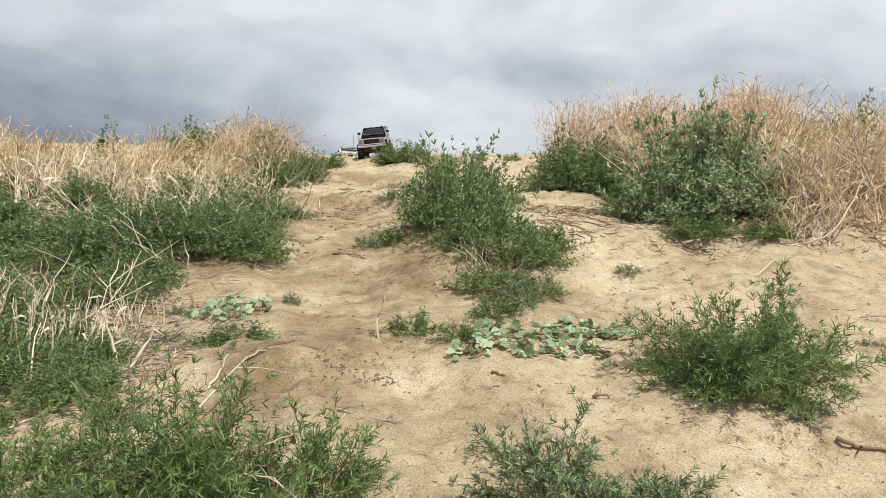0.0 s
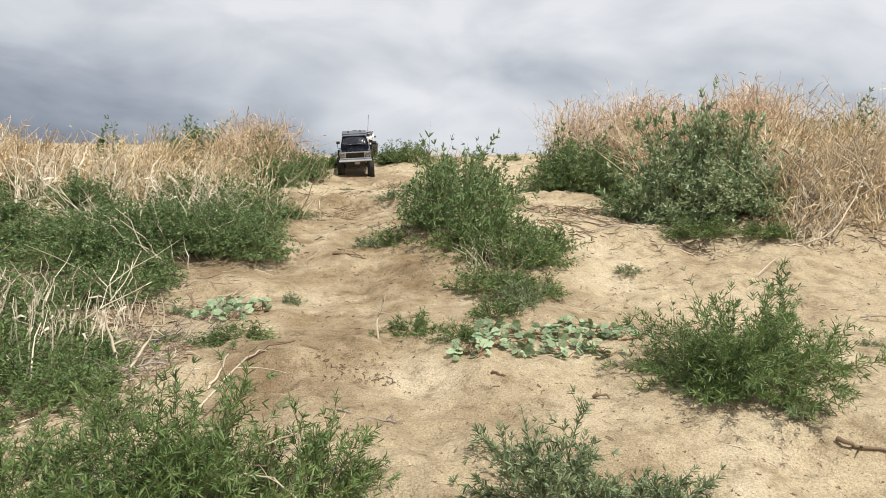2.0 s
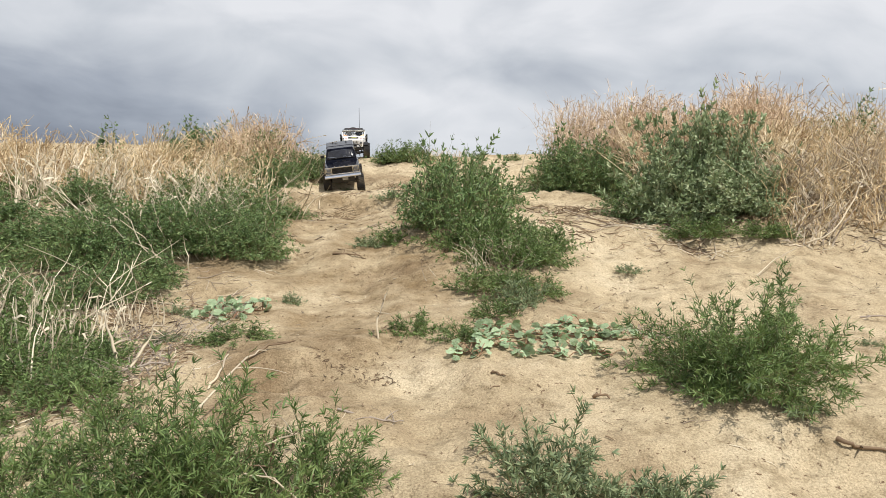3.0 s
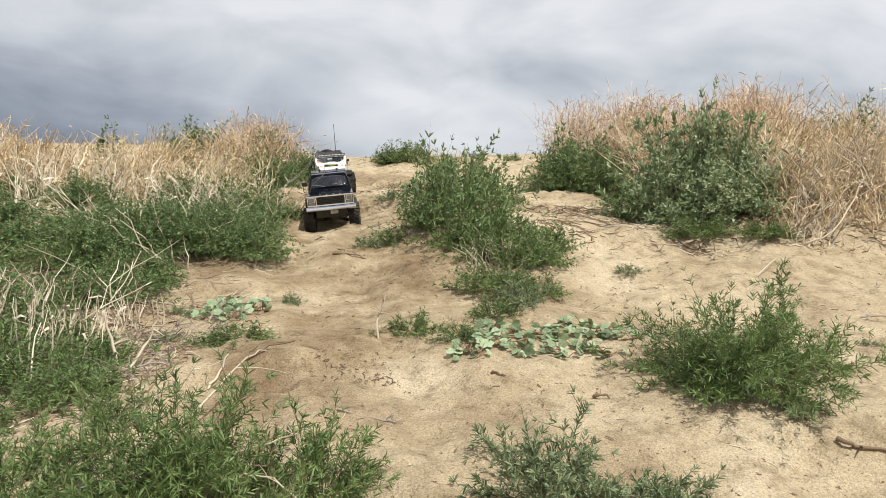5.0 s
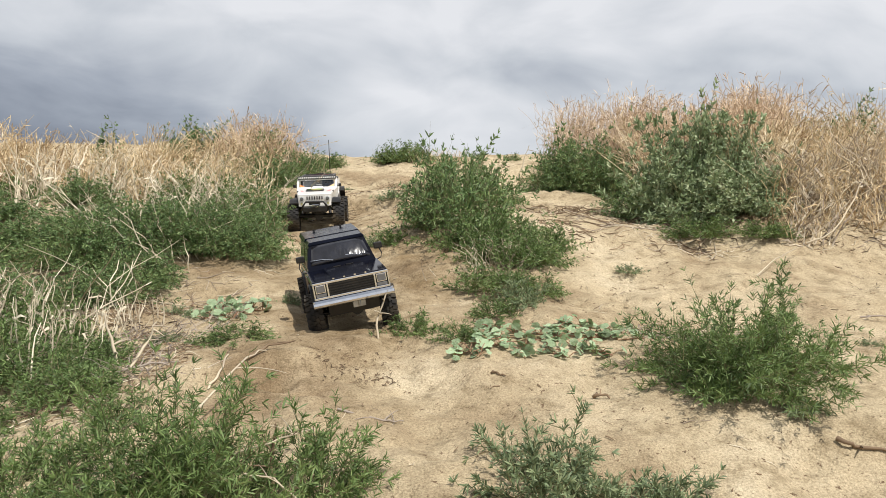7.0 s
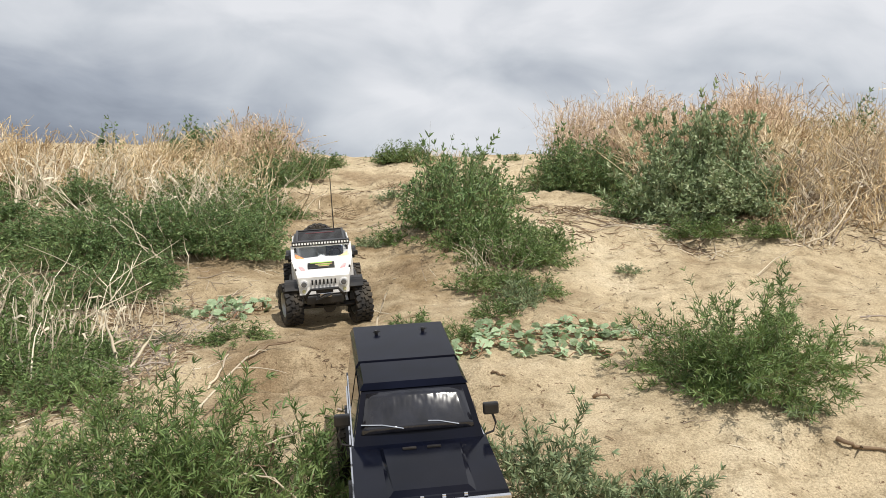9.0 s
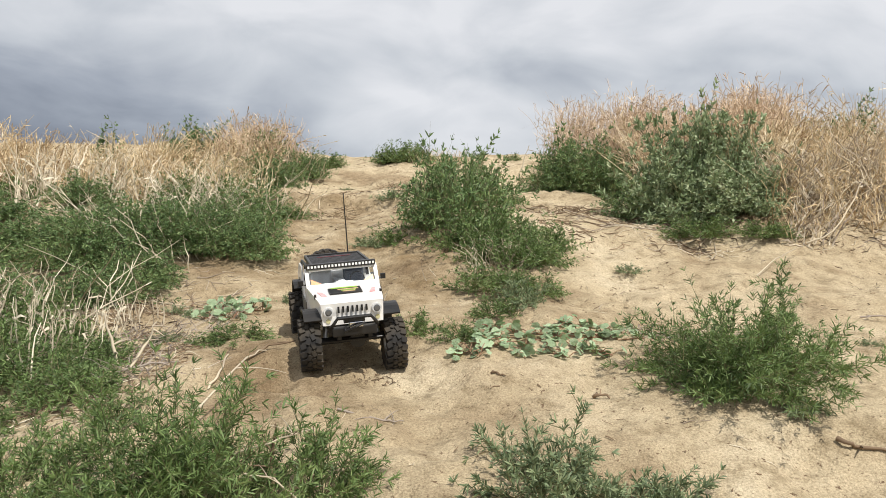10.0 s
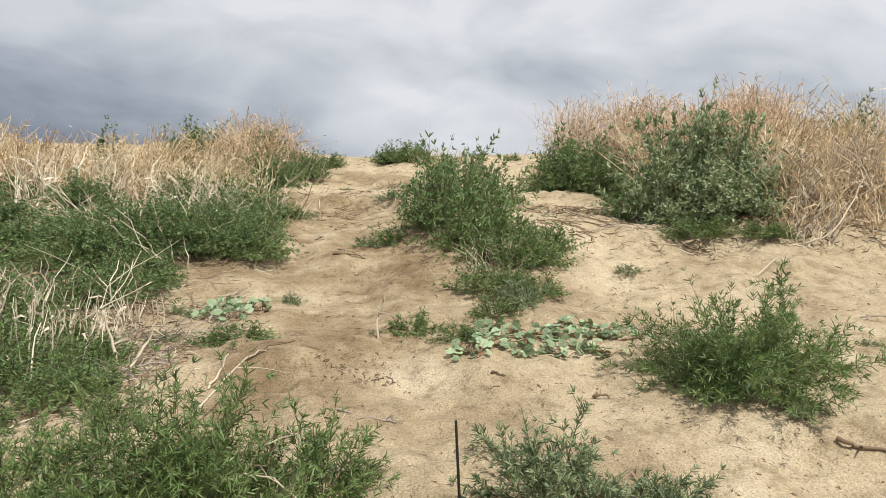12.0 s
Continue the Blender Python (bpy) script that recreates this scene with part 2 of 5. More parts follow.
def ground_z(x, y):
    """The slope with its small trodden lumps and wind ripples."""
    x, y = np.asarray(x, float), np.asarray(y, float)
    fine_part = 0
    for kx, ky, p, amp in LUMPS:
        fine_part = fine_part + amp * np.sin(kx * x + ky * y + p + 1.1 * np.sin(0.31 * ky * x - 0.37 * kx * y))
    patchy = 0.35 + 0.65 * np.clip(0.5 + 0.8 * np.sin(3.1 * x + 1.3 * np.sin(2.2 * y)) * np.sin(2.7 * y + 0.8), 0, 1)
    return bed_z(x, y) + fine_part * patchy * np.exp(-((y - 3.0) / 6.0) ** 4)


def gz(x, y):
    return float(ground_z(x, y))


def bed(x, y):
    return float(bed_z(x, y))


def graded(a, b, fine, far, ratio=1.16):
    """Coordinates at an even fine step from a to b, then ever wider steps out to far on both ends."""
    mid = list(np.arange(a, b + fine / 2, fine))
    for sign, end in ((-1, a), (1, b)):
        v, s = end, fine
        while abs(v) < far:
            s *= ratio
            v += sign * s
            mid.insert(0, v) if sign < 0 else mid.append(v)
    return np.array(mid)


def mesh_from(name, verts, faces, mat, smooth=False):
    me = bpy.data.meshes.new(name)
    me.from_pydata(verts.tolist() if hasattr(verts, "tolist") else verts, [], faces)
    if smooth:
        me.polygons.foreach_set("use_smooth", np.ones(len(me.polygons), bool))
    me.materials.append(mat)
    return me


def build_ground():
    xs, ys = graded(-2.0, 2.2, 0.0150, 3000), graded(0.9, 5.4, 0.0150, 3000)
    gx, gy = np.meshgrid(xs, ys)
    z = ground_z(gx, gy)
    far = np.maximum(np.abs(gx), np.abs(gy))
    z = np.where(far > 30, np.minimum(z, 0.9), z)
    verts = np.stack([gx, gy, z], -1).reshape(-1, 3)
    w = len(xs)
    i = np.arange(len(ys) - 1)[:, None] * w + np.arange(w - 1)[None]
    faces = np.stack([i, i + 1, i + w + 1, i + w], -1).reshape(-1, 4).tolist()
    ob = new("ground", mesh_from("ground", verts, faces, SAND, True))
    tagged(ob, "pale tan sandy slope with wheel ruts, hollows and crumbs of dry litter", "ground", kind="structure")


build_ground()

# ---------------------------------------------------------------- plants
def unit(v):
    return v / np.maximum(np.linalg.norm(v, axis=-1, keepdims=True), 1e-9)


def tubes(paths, radii, sides=3):
    """Thin tapered tubes along polylines: paths (n, k, 3), radii (n, k). Returns vertices and faces."""
    n, k, _ = paths.shape
    tan = unit(np.gradient(paths, axis=1))
    ref = np.where(np.abs(tan[..., 2:3]) > 0.9, np.array([1.0, 0, 0]), np.array([0, 0, 1.0]))
    u = unit(np.cross(tan, ref))
    v = np.cross(tan, u)
    ring = [paths + radii[..., None] * (math.cos(a) * u + math.sin(a) * v) for a in (2 * math.pi * j / sides for j in range(sides))]
    verts = np.stack(ring, 2).reshape(-1, 3)
    base = (np.arange(n)[:, None] * k + np.arange(k - 1)[None]).reshape(-1) * sides
    faces = [np.stack([base + j, base + (j + 1) % sides, base + sides + (j + 1) % sides, base + sides + j], -1) for j in range(sides)]
    return verts, np.concatenate(faces).tolist()


def blades(pos, way, length, width, rng, droop=0.25, fold=0.5):
    """Narrow leaves: five points each, widest in the middle, bent a little."""
    n = len(pos)
    side = unit(np.cross(way, unit(rng.normal(size=(n, 3)))))
    nor = np.cross(side, way)
    L, W = length[:, None], width[:, None]
    mid = pos + way * L * 0.58 + nor * L * 0.05
    tip = pos + way * L + nor * L * rng.uniform(-droop, droop, (n, 1)) - np.array([0, 0, 1.0]) * L * droop * 0.5
    verts = np.stack([pos - side * W * 0.36, pos + side * W * 0.36, mid + side * W * fold, mid - side * W * fold, tip], 1).reshape(-1, 3)
    b = np.arange(n) * 5
    faces = np.stack([b, b + 1, b + 2, b + 3], -1).tolist() + np.stack([b + 3, b + 2, b + 4], -1).tolist()
    return verts, faces


def on_curve(a, c, e, s):
    """Points on quadratic curves a-c-e at s, all arrays (n, 3) and (n, 1)."""
    return (1 - s) ** 2 * a + 2 * s * (1 - s) * c + s * s * e


def weed_meshes(seed, R, H, shoots, sides, leaf, width, gap, leaf_mat, open_=0.0, stem_r=0.0014):
    """A many-branched weed that fills a dome R wide and H high: stems, and leaves all along them."""
    rng = np.random.RandomState(seed)
    az = rng.uniform(0, 2 * math.pi, shoots)
    el = np.arcsin(rng.uniform(0.02, 0.97, shoots) ** (1.15 + open_))
    ext = rng.uniform(0.45, 1.0, shoots) * (1 + (0.12 if gap < 0.006 else 0.0) * (rng.rand(shoots) > 0.92))
    lob = 1 + 0.22 * np.sin(2 * az + rng.uniform(0, 6)) + 0.14 * np.sin(3 * az + rng.uniform(0, 6))
    end = np.stack([np.cos(az) * np.cos(el) * R * lob, np.sin(az) * np.cos(el) * R * lob, np.sin(el) * H], -1) * ext[:, None]
    base = np.stack([np.cos(az), np.sin(az), np.zeros(shoots)], -1) * rng.uniform(0, 0.14, (shoots, 1)) * R
    ctl = base * 0.4 + end * np.array([0.55, 0.55, 0.42]) + rng.normal(0, 0.05 * R, (shoots, 3))
    ctl[:, 2] = np.abs(ctl[:, 2])
    A, C, E = [base], [ctl], [end]
    # side branches
    for _ in range(sides):
        s = rng.uniform(0.28, 0.97, (shoots, 1))
        p = on_curve(base, ctl, end, s)
        tan = unit(2 * (1 - s) * (ctl - base) + 2 * s * (end - ctl))
        d = unit(tan + rng.normal(0, 0.75, (shoots, 3)) + np.array([0, 0, 0.15]))
        ln = rng.uniform(0.14, 0.36, (shoots, 1)) * (R + H) * 0.5
        e = p + d * ln
        e[:, 2] = np.maximum(e[:, 2], 0.004)
        A.append(p), C.append(p + (tan + d) * 0.28 * ln), E.append(e)
    A, C, E = np.concatenate(A), np.concatenate(C), np.concatenate(E)
    ss = np.linspace(0, 1, 5)
    paths = np.stack([on_curve(A, C, E, s) for s in ss], 1)
    sv, sf = tubes(paths[:shoots], np.tile(stem_r * (1 - 0.75 * ss), (shoots, 1)))
    bv, bf = tubes(paths[shoots:, ::4], np.tile(stem_r * 0.6 * (1 - 0.75 * ss[::4]), (len(A) - shoots, 1)))
    sf, sv = sf + [[i + len(sv) for i in q] for q in bf], np.concatenate([sv, bv])
    long_ = np.linalg.norm(np.diff(paths, axis=1), axis=-1).sum(1)
    cnt = np.maximum(3, (long_ / gap).astype(int))
    idx = np.repeat(np.arange(len(A)), cnt)
    lo = np.where(idx < shoots, 0.25, 0.05)
    # leaves stand in loose whorls of four, stiff and slanting up the stem
    first = np.cumsum(cnt) - cnt
    rank = np.arange(len(idx)) - first[idx]
    node = rng.rand(len(idx))[first[idx] + rank // 4 * 4]
    s = np.clip(lo + (1 - lo) * node ** 0.75 + rng.normal(0, 0.012, len(idx)), 0.02, 1)[:, None]
    pos = on_curve(A[idx], C[idx], E[idx], s)
    tan = unit(2 * (1 - s) * (C[idx] - A[idx]) + 2 * s * (E[idx] - C[idx]))
    out_u = unit(np.cross(tan, np.array([0.31, 0.17, 0.93])))
    out_v = np.cross(tan, out_u)
    spin = (rank % 4 * 1.571 + rank // 4 * 0.9 + rng.normal(0, 0.35, len(idx)))[:, None]
    radial = np.cos(spin) * out_u + np.sin(spin) * out_v
    way = unit(tan * (0.42 + 0.55 * s ** 2) + radial * rng.uniform(0.6, 1.0, (len(idx), 1)) + np.array([0, 0, 0.12]))
    ln = leaf * rng.uniform(0.6, 1.15, len(idx)) * (1.12 - 0.40 * s[:, 0] ** 3)
    lv, lf = blades(pos, way, ln, width * rng.uniform(0.85, 1.35, len(idx)), rng, 0.09)
    return mesh_from("branchwork", sv, sf, STEM), mesh_from("foliage", lv, lf, leaf_mat)


def thing(name, label, category, group="", kind=""):
    return tagged(new(name), label, category, group, kind)


def mesh_part(name, me, parent, label=""):
    ob = new(name, me)
    ob.parent = parent
    if label:
        ob["label"] = label
    return ob


def weed(name, label, category, group, meshes, x, y, turn=0.0, size=1.0, squash=1.0, sink=0.006, lean=0.0):
    top = thing(name, label, category, group)
    for part_name, me in zip(("branchwork", "foliage"), meshes):
        mesh_part(part_name, me, top)
    top.matrix_basis = pose(x, y, gz(x, y) - sink, lean, 0, turn) @ Matrix.Diagonal((size, size, size * squash, 1))
    return top


THISTLE = "bushy green thistle weeds"
# the weeds nearest, each grown on its own
weed("weed_bush", "dense bright green narrow-leaved weed bush sprawling on the sand", "weed", THISTLE,
     weed_meshes(11, 0.26, 0.265, 125, 7, 0.0205, 0.0021, 0.0050, GREEN), -0.43, 1.32)
weed("weed_bush", "spindly green narrow-leaved weed with open shoots beside the trail", "weed", THISTLE,
     weed_meshes(12, 0.130, 0.180, 32, 7, 0.021, 0.0021, 0.0042, GREEN, 0.1), -0.21, 1.39)
weed("weed_bush", "low green narrow-leaved weed among dry stalks", "weed", THISTLE,
     weed_meshes(13, 0.24, 0.15, 80, 6, 0.0190, 0.0021, 0.0054, GREEN), -0.74, 1.36)
weed("weed_bush", "small upright grey-green weed with spiky leaves on bare sand", "weed", THISTLE,
     weed_meshes(14, 0.150, 0.185, 46, 7, 0.0175, 0.0026, 0.0042, GREY_GREEN, -0.15, 0.0019), 0.175, 1.345)
weed("weed_bush", "low grey-green weed lying along the sand", "weed", THISTLE,
     weed_meshes(15, 0.175, 0.105, 60, 6, 0.0175, 0.0026, 0.0044, GREY_GREEN, 0.0, 0.0019), 0.325, 1.31)
weed("weed_bush", "rounded bright green thistle bush standing alone on bare sand", "weed", THISTLE,
     weed_meshes(16, 0.25, 0.235, 150, 7, 0.0200, 0.0021, 0.0050, GREEN), 0.635, 1.765)
weed("weed_bush", "tall loose green thistle shoots rising behind a bush", "weed", THISTLE,
     weed_meshes(17, 0.18, 0.31, 22, 8, 0.022, 0.0022, 0.0045, GREEN, -0.35), 0.825, 1.88)
weed("weed_tuft", "flat half-dry weed tuft on bare sand", "weed", THISTLE,
     weed_meshes(18, 0.075, 0.035, 22, 4, 0.020, 0.0024, 0.0056, GREY_GREEN), 0.725, 1.615)

# the thickets further up share a few forms
FORM_A = weed_meshes(31, 0.26, 0.25, 132, 8, 0.0190, 0.0038, 0.0104, DEEP_GREEN)
FORM_B = weed_meshes(32, 0.26, 0.24, 132, 8, 0.0195, 0.0040, 0.0110, DEEP_GREEN)
FORM_C = weed_meshes(33, 0.20, 0.16, 84, 7, 0.0185, 0.0032, 0.0082, GREEN)
FORM_D = weed_meshes(34, 0.12, 0.08, 40, 6, 0.0165, 0.0024, 0.0062, GREEN)
FORM_E = weed_meshes(35, 0.12, 0.09, 34, 5, 0.0160, 0.0025, 0.0062, GREY_GREEN)
BROAD = weed_meshes(47, 0.27, 0.34, 95, 7, 0.023, 0.0068, 0.0095, BLUE_GREEN, 0.0, 0.0022)
TALL = weed_meshes(37, 0.10, 0.42, 16, 6, 0.024, 0.0050, 0.0075, DEEP_GREEN, -0.5, 0.0022)

HUMP, BANK, SMALL = "weeds on the hump between the trails", "green weeds along the grassy bank", "small weeds on the sand"
for form, x, y, turn, size, squash in [
        (FORM_A, 0.05, 3.234, 20, 1.24, 1.30), (FORM_C, 0.14, 3.02, 45, 1.15, 1.1), (FORM_C, 0.30, 2.80, 250, 0.95, 0.9), (FORM_B, 0.138, 3.977, 130, 1.095, 1.1), (FORM_C, 0.206, 2.863, 60, 1.030, 1.0), (FORM_C, 0.371, 3.039, 200, 0.742, 1.35),
        (FORM_C, 0.163, 2.609, 300, 0.938, 0.75), (FORM_D, 0.304, 2.554, 40, 1.013, 1.0), (FORM_D, -0.194, 3.191, 90, 1.125, 1.0), (FORM_E, -0.293, 3.194, 10, 0.943, 0.8),
        (FORM_E, -0.248, 4.166, 70, 1.126, 0.8), (FORM_E, 0.228, 2.367, 150, 1.038, 1.3)]:
    weed("weed_bush", "dense green weed bush on the hump between the trails", "weed", HUMP, form, x, y, turn, size, squash)
for form, x, y, turn, size, squash in [
        (FORM_B, -1.62, 2.62, 15, 1.0, 0.75), (FORM_A, -1.02, 2.70, 215, 0.8, 0.8), (FORM_C, -1.20, 2.12, 95, 1.05, 0.9), (FORM_B, -0.83, 3.1, 300, 0.9, 0.85), (FORM_A, -1.1, 3.30, 20, 0.95, 0.72),
        (FORM_A, -0.738, 3.055, 10, 0.843, 0.95), (FORM_B, -0.989, 3.110, 80, 0.978, 0.95), (FORM_A, -1.260, 2.810, 160, 1.033, 0.85), (FORM_B, -1.541, 2.928, 250, 1.130, 0.52),
        (FORM_A, -1.137, 2.457, 310, 0.863, 0.7), (FORM_B, -1.390, 2.367, 45, 0.906, 0.8), (FORM_A, -1.318, 3.20, 120, 0.95, 0.5), (FORM_B, -0.852, 3.470, 200, 0.964, 0.85),
        (FORM_C, -1.082, 3.866, 20, 1.134, 1.2), (FORM_B, -1.030, 4.726, 90, 0.95, 1.1), (FORM_A, -0.902, 5.128, 170, 0.85, 1.0), (FORM_A, -1.34, 4.55, 20, 0.95, 0.85), (FORM_B, -1.72, 4.15, 70, 0.8, 0.8), (FORM_B, -1.78, 3.12, 160, 1.1, 0.5), (FORM_A, -1.62, 2.86, 30, 1.1, 0.55), (FORM_B, -1.12, 3.05, 100, 1.0, 0.95), (FORM_B, -1.33, 2.98, 350, 1.0, 0.72), (FORM_A, -0.93, 3.25, 150, 0.85, 0.95), (FORM_C, -0.83, 5.72, 40, 0.9, 1.0), (FORM_A, -1.52, 3.42, 80, 0.8, 0.75), (FORM_C, -1.22, 3.72, 10, 1.0, 1.25), (FORM_C, -1.95, 3.62, 10, 1.0, 1.0), (FORM_C, -1.02, 4.25, 190, 1.0, 1.2),
        (FORM_B, -1.184, 5.139, 240, 1.05, 1.25), (FORM_C, -0.935, 5.599, 0, 0.870, 1.0), (FORM_A, -1.577, 5.274, 60, 1.15, 1.08), (FORM_C, -0.768, 3.841, 220, 0.727, 0.9)]:
    weed("weed_bush", "dense dark green weed bush below dry grass", "weed", BANK, form, x, y, turn, size, squash)
for form, x, y, turn, size, squash in [
        (FORM_A, 0.815, 4.737, 30, 1.331, 1.28), (FORM_B, 1.062, 4.766, 130, 0.975, 1.1), (FORM_C, 1.038, 3.256, 30, 0.916, 0.8), (FORM_C, 1.290, 3.195, 230, 0.819, 0.7), (FORM_B, 0.976, 3.800, 310, 0.902, 1.1),
        (FORM_B, 0.70, 4.74, 75, 1.0, 1.25), (FORM_B, 0.93, 4.66, 300, 1.1, 1.28), (FORM_A, 1.03, 4.52, 210, 0.95, 1.25), (FORM_A, 2.42, 5.060, 200, 1.15, 1.0), (FORM_C, -0.306, 5.817, 20, 1.075, 1.1), (FORM_C, -0.40, 5.86, 140, 0.85, 0.95), (FORM_D, -0.159, 5.964, 100, 1.249, 1.4), (FORM_D, 0.032, 5.545, 200, 1.077, 1.2), (FORM_D, 0.527, 6.073, 20, 0.802, 1.0)]:
    weed("weed_bush", "dense green weed bush beside sandy trail and dry grass", "weed", BANK, form, x, y, turn, size, squash)
for x, y, turn, size, squash in [(1.10, 3.55, 0, 1.15, 1.0), (1.29, 3.42, 130, 0.95, 0.9), (1.17, 3.75, 70, 1.2, 1.45), (1.30, 3.70, 190, 1.05, 1.5)]:
    weed("leafy_shrub", "pale green broad-leaved shrub leaning out of dry grass", "shrub", "leafy shrubs", BROAD, x, y, turn, size, squash)
for x, y, turn, size, squash in [(-1.78, 4.25, 0, 0.95, 1.0), (-2.45, 4.4, 100, 0.7, 0.8), (-1.62, 4.75, 200, 0.8, 1.0), (1.50, 4.1, 60, 0.75, 0.9), (2.35, 4.5, 20, 1.05, 1.1)]:
    weed("tall_weed", "tall green leafy weed standing among dry grass", "weed", "tall weeds", TALL, x, y, turn, size, squash)
for form, x, y, turn, size, squash in [
        (FORM_D, -0.082, 2.164, 0, 0.876, 0.95), (FORM_D, 0.050, 2.055, 120, 0.806, 0.9), (FORM_D, -0.545, 2.15, 60, 1.15, 0.62), (FORM_D, -0.62, 2.10, 160, 0.8, 0.6), (FORM_E, -0.491, 2.579, 30, 0.460, 1.3), (FORM_E, -0.744, 2.152, 200, 0.704, 0.7),
        (FORM_E, 0.654, 2.846, 0, 0.675, 0.75), (FORM_D, 0.149, 2.299, 220, 0.852, 1.0), (FORM_E, -0.603, 4.983, 10, 0.695, 0.5), (FORM_E, -0.688, 4.064, 110, 0.625, 0.5), (FORM_E, 1.141, 2.139, 30, 0.509, 0.7),
        (FORM_C, -0.80, 1.72, 20, 0.85, 0.8), (FORM_C, -0.84, 1.90, 120, 0.7, 0.9), (FORM_C, -1.02, 2.12, 300, 0.8, 0.9), (FORM_C, -0.90, 1.99, 70, 0.75, 0.8), (FORM_C, -1.14, 1.96, 190, 0.8, 0.9), (FORM_C, -1.0, 1.86, 140, 0.9, 0.9), (FORM_C, -0.98, 1.55, 250, 0.9, 0.8), (FORM_D, -0.66, 1.62, 330, 0.9, 0.8), (FORM_E, -0.809, 2.447, 50, 0.809, 0.8)]:
    weed("weed_tuft", "small green weed tuft on the sand", "weed", SMALL, form, x, y, turn, size, squash)


# ---- dry grass
def stand(name, label, region, count, tall, lean, mat, seed, radius=0.0012, heads=0.5, kink=0.04, category="dry grass", clump=30, spread=0.055):
    """Upright dry stalks with thin seed heads over region = (x0, x1, y0, y1), in clumps of uneven height."""
    rng = np.random.RandomState(seed)
    x0, x1, y0, y1 = region
    m = count // clump + 1
    cx, cy = rng.uniform(x0, x1, m), rng.uniform(y0, y1, m)
    pick = rng.randint(0, m, count)
    x, y = cx[pick] + rng.normal(0, spread, count), cy[pick] + rng.normal(0, spread, count)
    swell = 0.5 + 0.5 * np.sin(cx * 4.1 + seed) * np.sin(cy * 3.3 + 2 * seed)
    ctall = tall[0] + (tall[1] - tall[0]) * np.clip(0.95 * swell + 0.3 * rng.rand(m), 0, 1.1)
    clean = rng.normal(0, lean, (m, 2))
    h = ctall[pick] * rng.uniform(0.45, 1.05, count) * np.where(rng.rand(count) > 0.94, 1.18, 1.0)
    lv = clean[pick] + rng.normal(0, lean, (count, 2))
    flop = np.where(rng.rand(count) > 0.88, 2.3, 1.0)[:, None]
    base = np.stack([x, y, ground_z(x, y) - 0.01], -1)
    bend = rng.normal(0, lean * 0.9, (count, 2)) * flop
    ss = np.linspace(0, 1, 6)
    path = np.stack([base + np.concatenate([(lv * s + bend * s * s) * h[:, None], (h * s * (1 - 0.12 * s * flop[:, 0]))[:, None]], -1) for s in ss], 1)
    path[:, 1:-1, :2] += rng.normal(0, kink, (count, 4, 2)) * h[:, None, None] * 0.5
    rad = radius * rng.uniform(0.55, 1.45, (count, 1)) * (1 - 0.7 * ss[None])
    v, f = tubes(path, rad)
    n = int(count * heads) * 5
    who = rng.choice(np.where(rng.rand(count) < 0.6)[0], n)
    s = rng.uniform(0.60, 1.0, (n, 1))
    k = np.minimum((s[:, 0] * 5).astype(int), 4)
    fr = s * 5 - k[:, None]
    p = path[who, k] * (1 - fr) + path[who, k + 1] * fr
    d = unit(unit(path[who, k + 1] - path[who, k]) + rng.normal(0, 0.55, (n, 3)))
    ln = rng.uniform(0.03, 0.14, n) * h[who]
    v2, f2 = blades(p, d, ln, np.full(n, radius * 1.8), rng, 0.2)
    # long dry leaf blades hanging from the stalks
    q = int(count * 0.8)
    who = rng.randint(0, count, q)
    k = rng.randint(0, 4, q)
    d3 = unit(np.concatenate([rng.normal(0, 0.8, (q, 2)), rng.uniform(0.1, 1.0, (q, 1))], -1))
    v3, f3 = blades(path[who, k], d3, rng.uniform(0.12, 0.4, q) * h[who], radius * rng.uniform(1.6, 3.6, q), rng, 0.5)
    a, b = len(v), len(v) + len(v2)
    faces = f + [[i + a for i in g] for g in f2] + [[i + b for i in g] for g in f3]
    ob = new(name, mesh_from(name, np.concatenate([v, v2, v3]), faces, mat))
    return tagged(ob, label, category, kind="stuff")


TALL_LABEL = "tall sun-bleached dry grass standing thick on the bank"
stand("dry_grass", TALL_LABEL, (-3.6, -2.3, 4.1, 5.3), 1200, (0.08, 0.20), 0.26, STRAW, 1, 0.0026, clump=36, spread=0.05)
stand("dry_grass", TALL_LABEL, (-2.35, -1.92, 4.3, 5.0), 620, (0.15, 0.29), 0.22, STRAW, 21, 0.0026, clump=32, spread=0.05)
stand("dry_grass", TALL_LABEL, (-1.95, -1.5, 4.1, 5.2), 620, (0.09, 0.19), 0.26, STRAW, 27, 0.0026, clump=32, spread=0.05)
stand("dry_grass", TALL_LABEL, (-1.48, -1.06, 4.4, 5.4), 700, (0.18, 0.35), 0.20, STRAW, 22, 0.0026, clump=32, spread=0.05)
stand("dry_grass", TALL_LABEL, (-2.4, -1.72, 3.5, 4.4), 800, (0.14, 0.40), 0.15, STRAW, 2, 0.0026, heads=0.3, clump=26, spread=0.032)
stand("dry_grass", TALL_LABEL, (-1.75, -1.22, 3.55, 4.4), 620, (0.10, 0.34), 0.17, STRAW, 30, 0.0026, heads=0.3, clump=22, spread=0.03)
stand("dry_grass", TALL_LABEL, (-1.24, -0.90, 3.6, 4.6), 260, (0.12, 0.34), 0.18, STRAW, 31, 0.0025, heads=0.3, clump=18, spread=0.03)
stand("dry_grass", TALL_LABEL, (-3.4, -2.3, 3.3, 4.3), 700, (0.12, 0.32), 0.20, STRAW, 32, 0.0026, heads=0.3, clump=26)
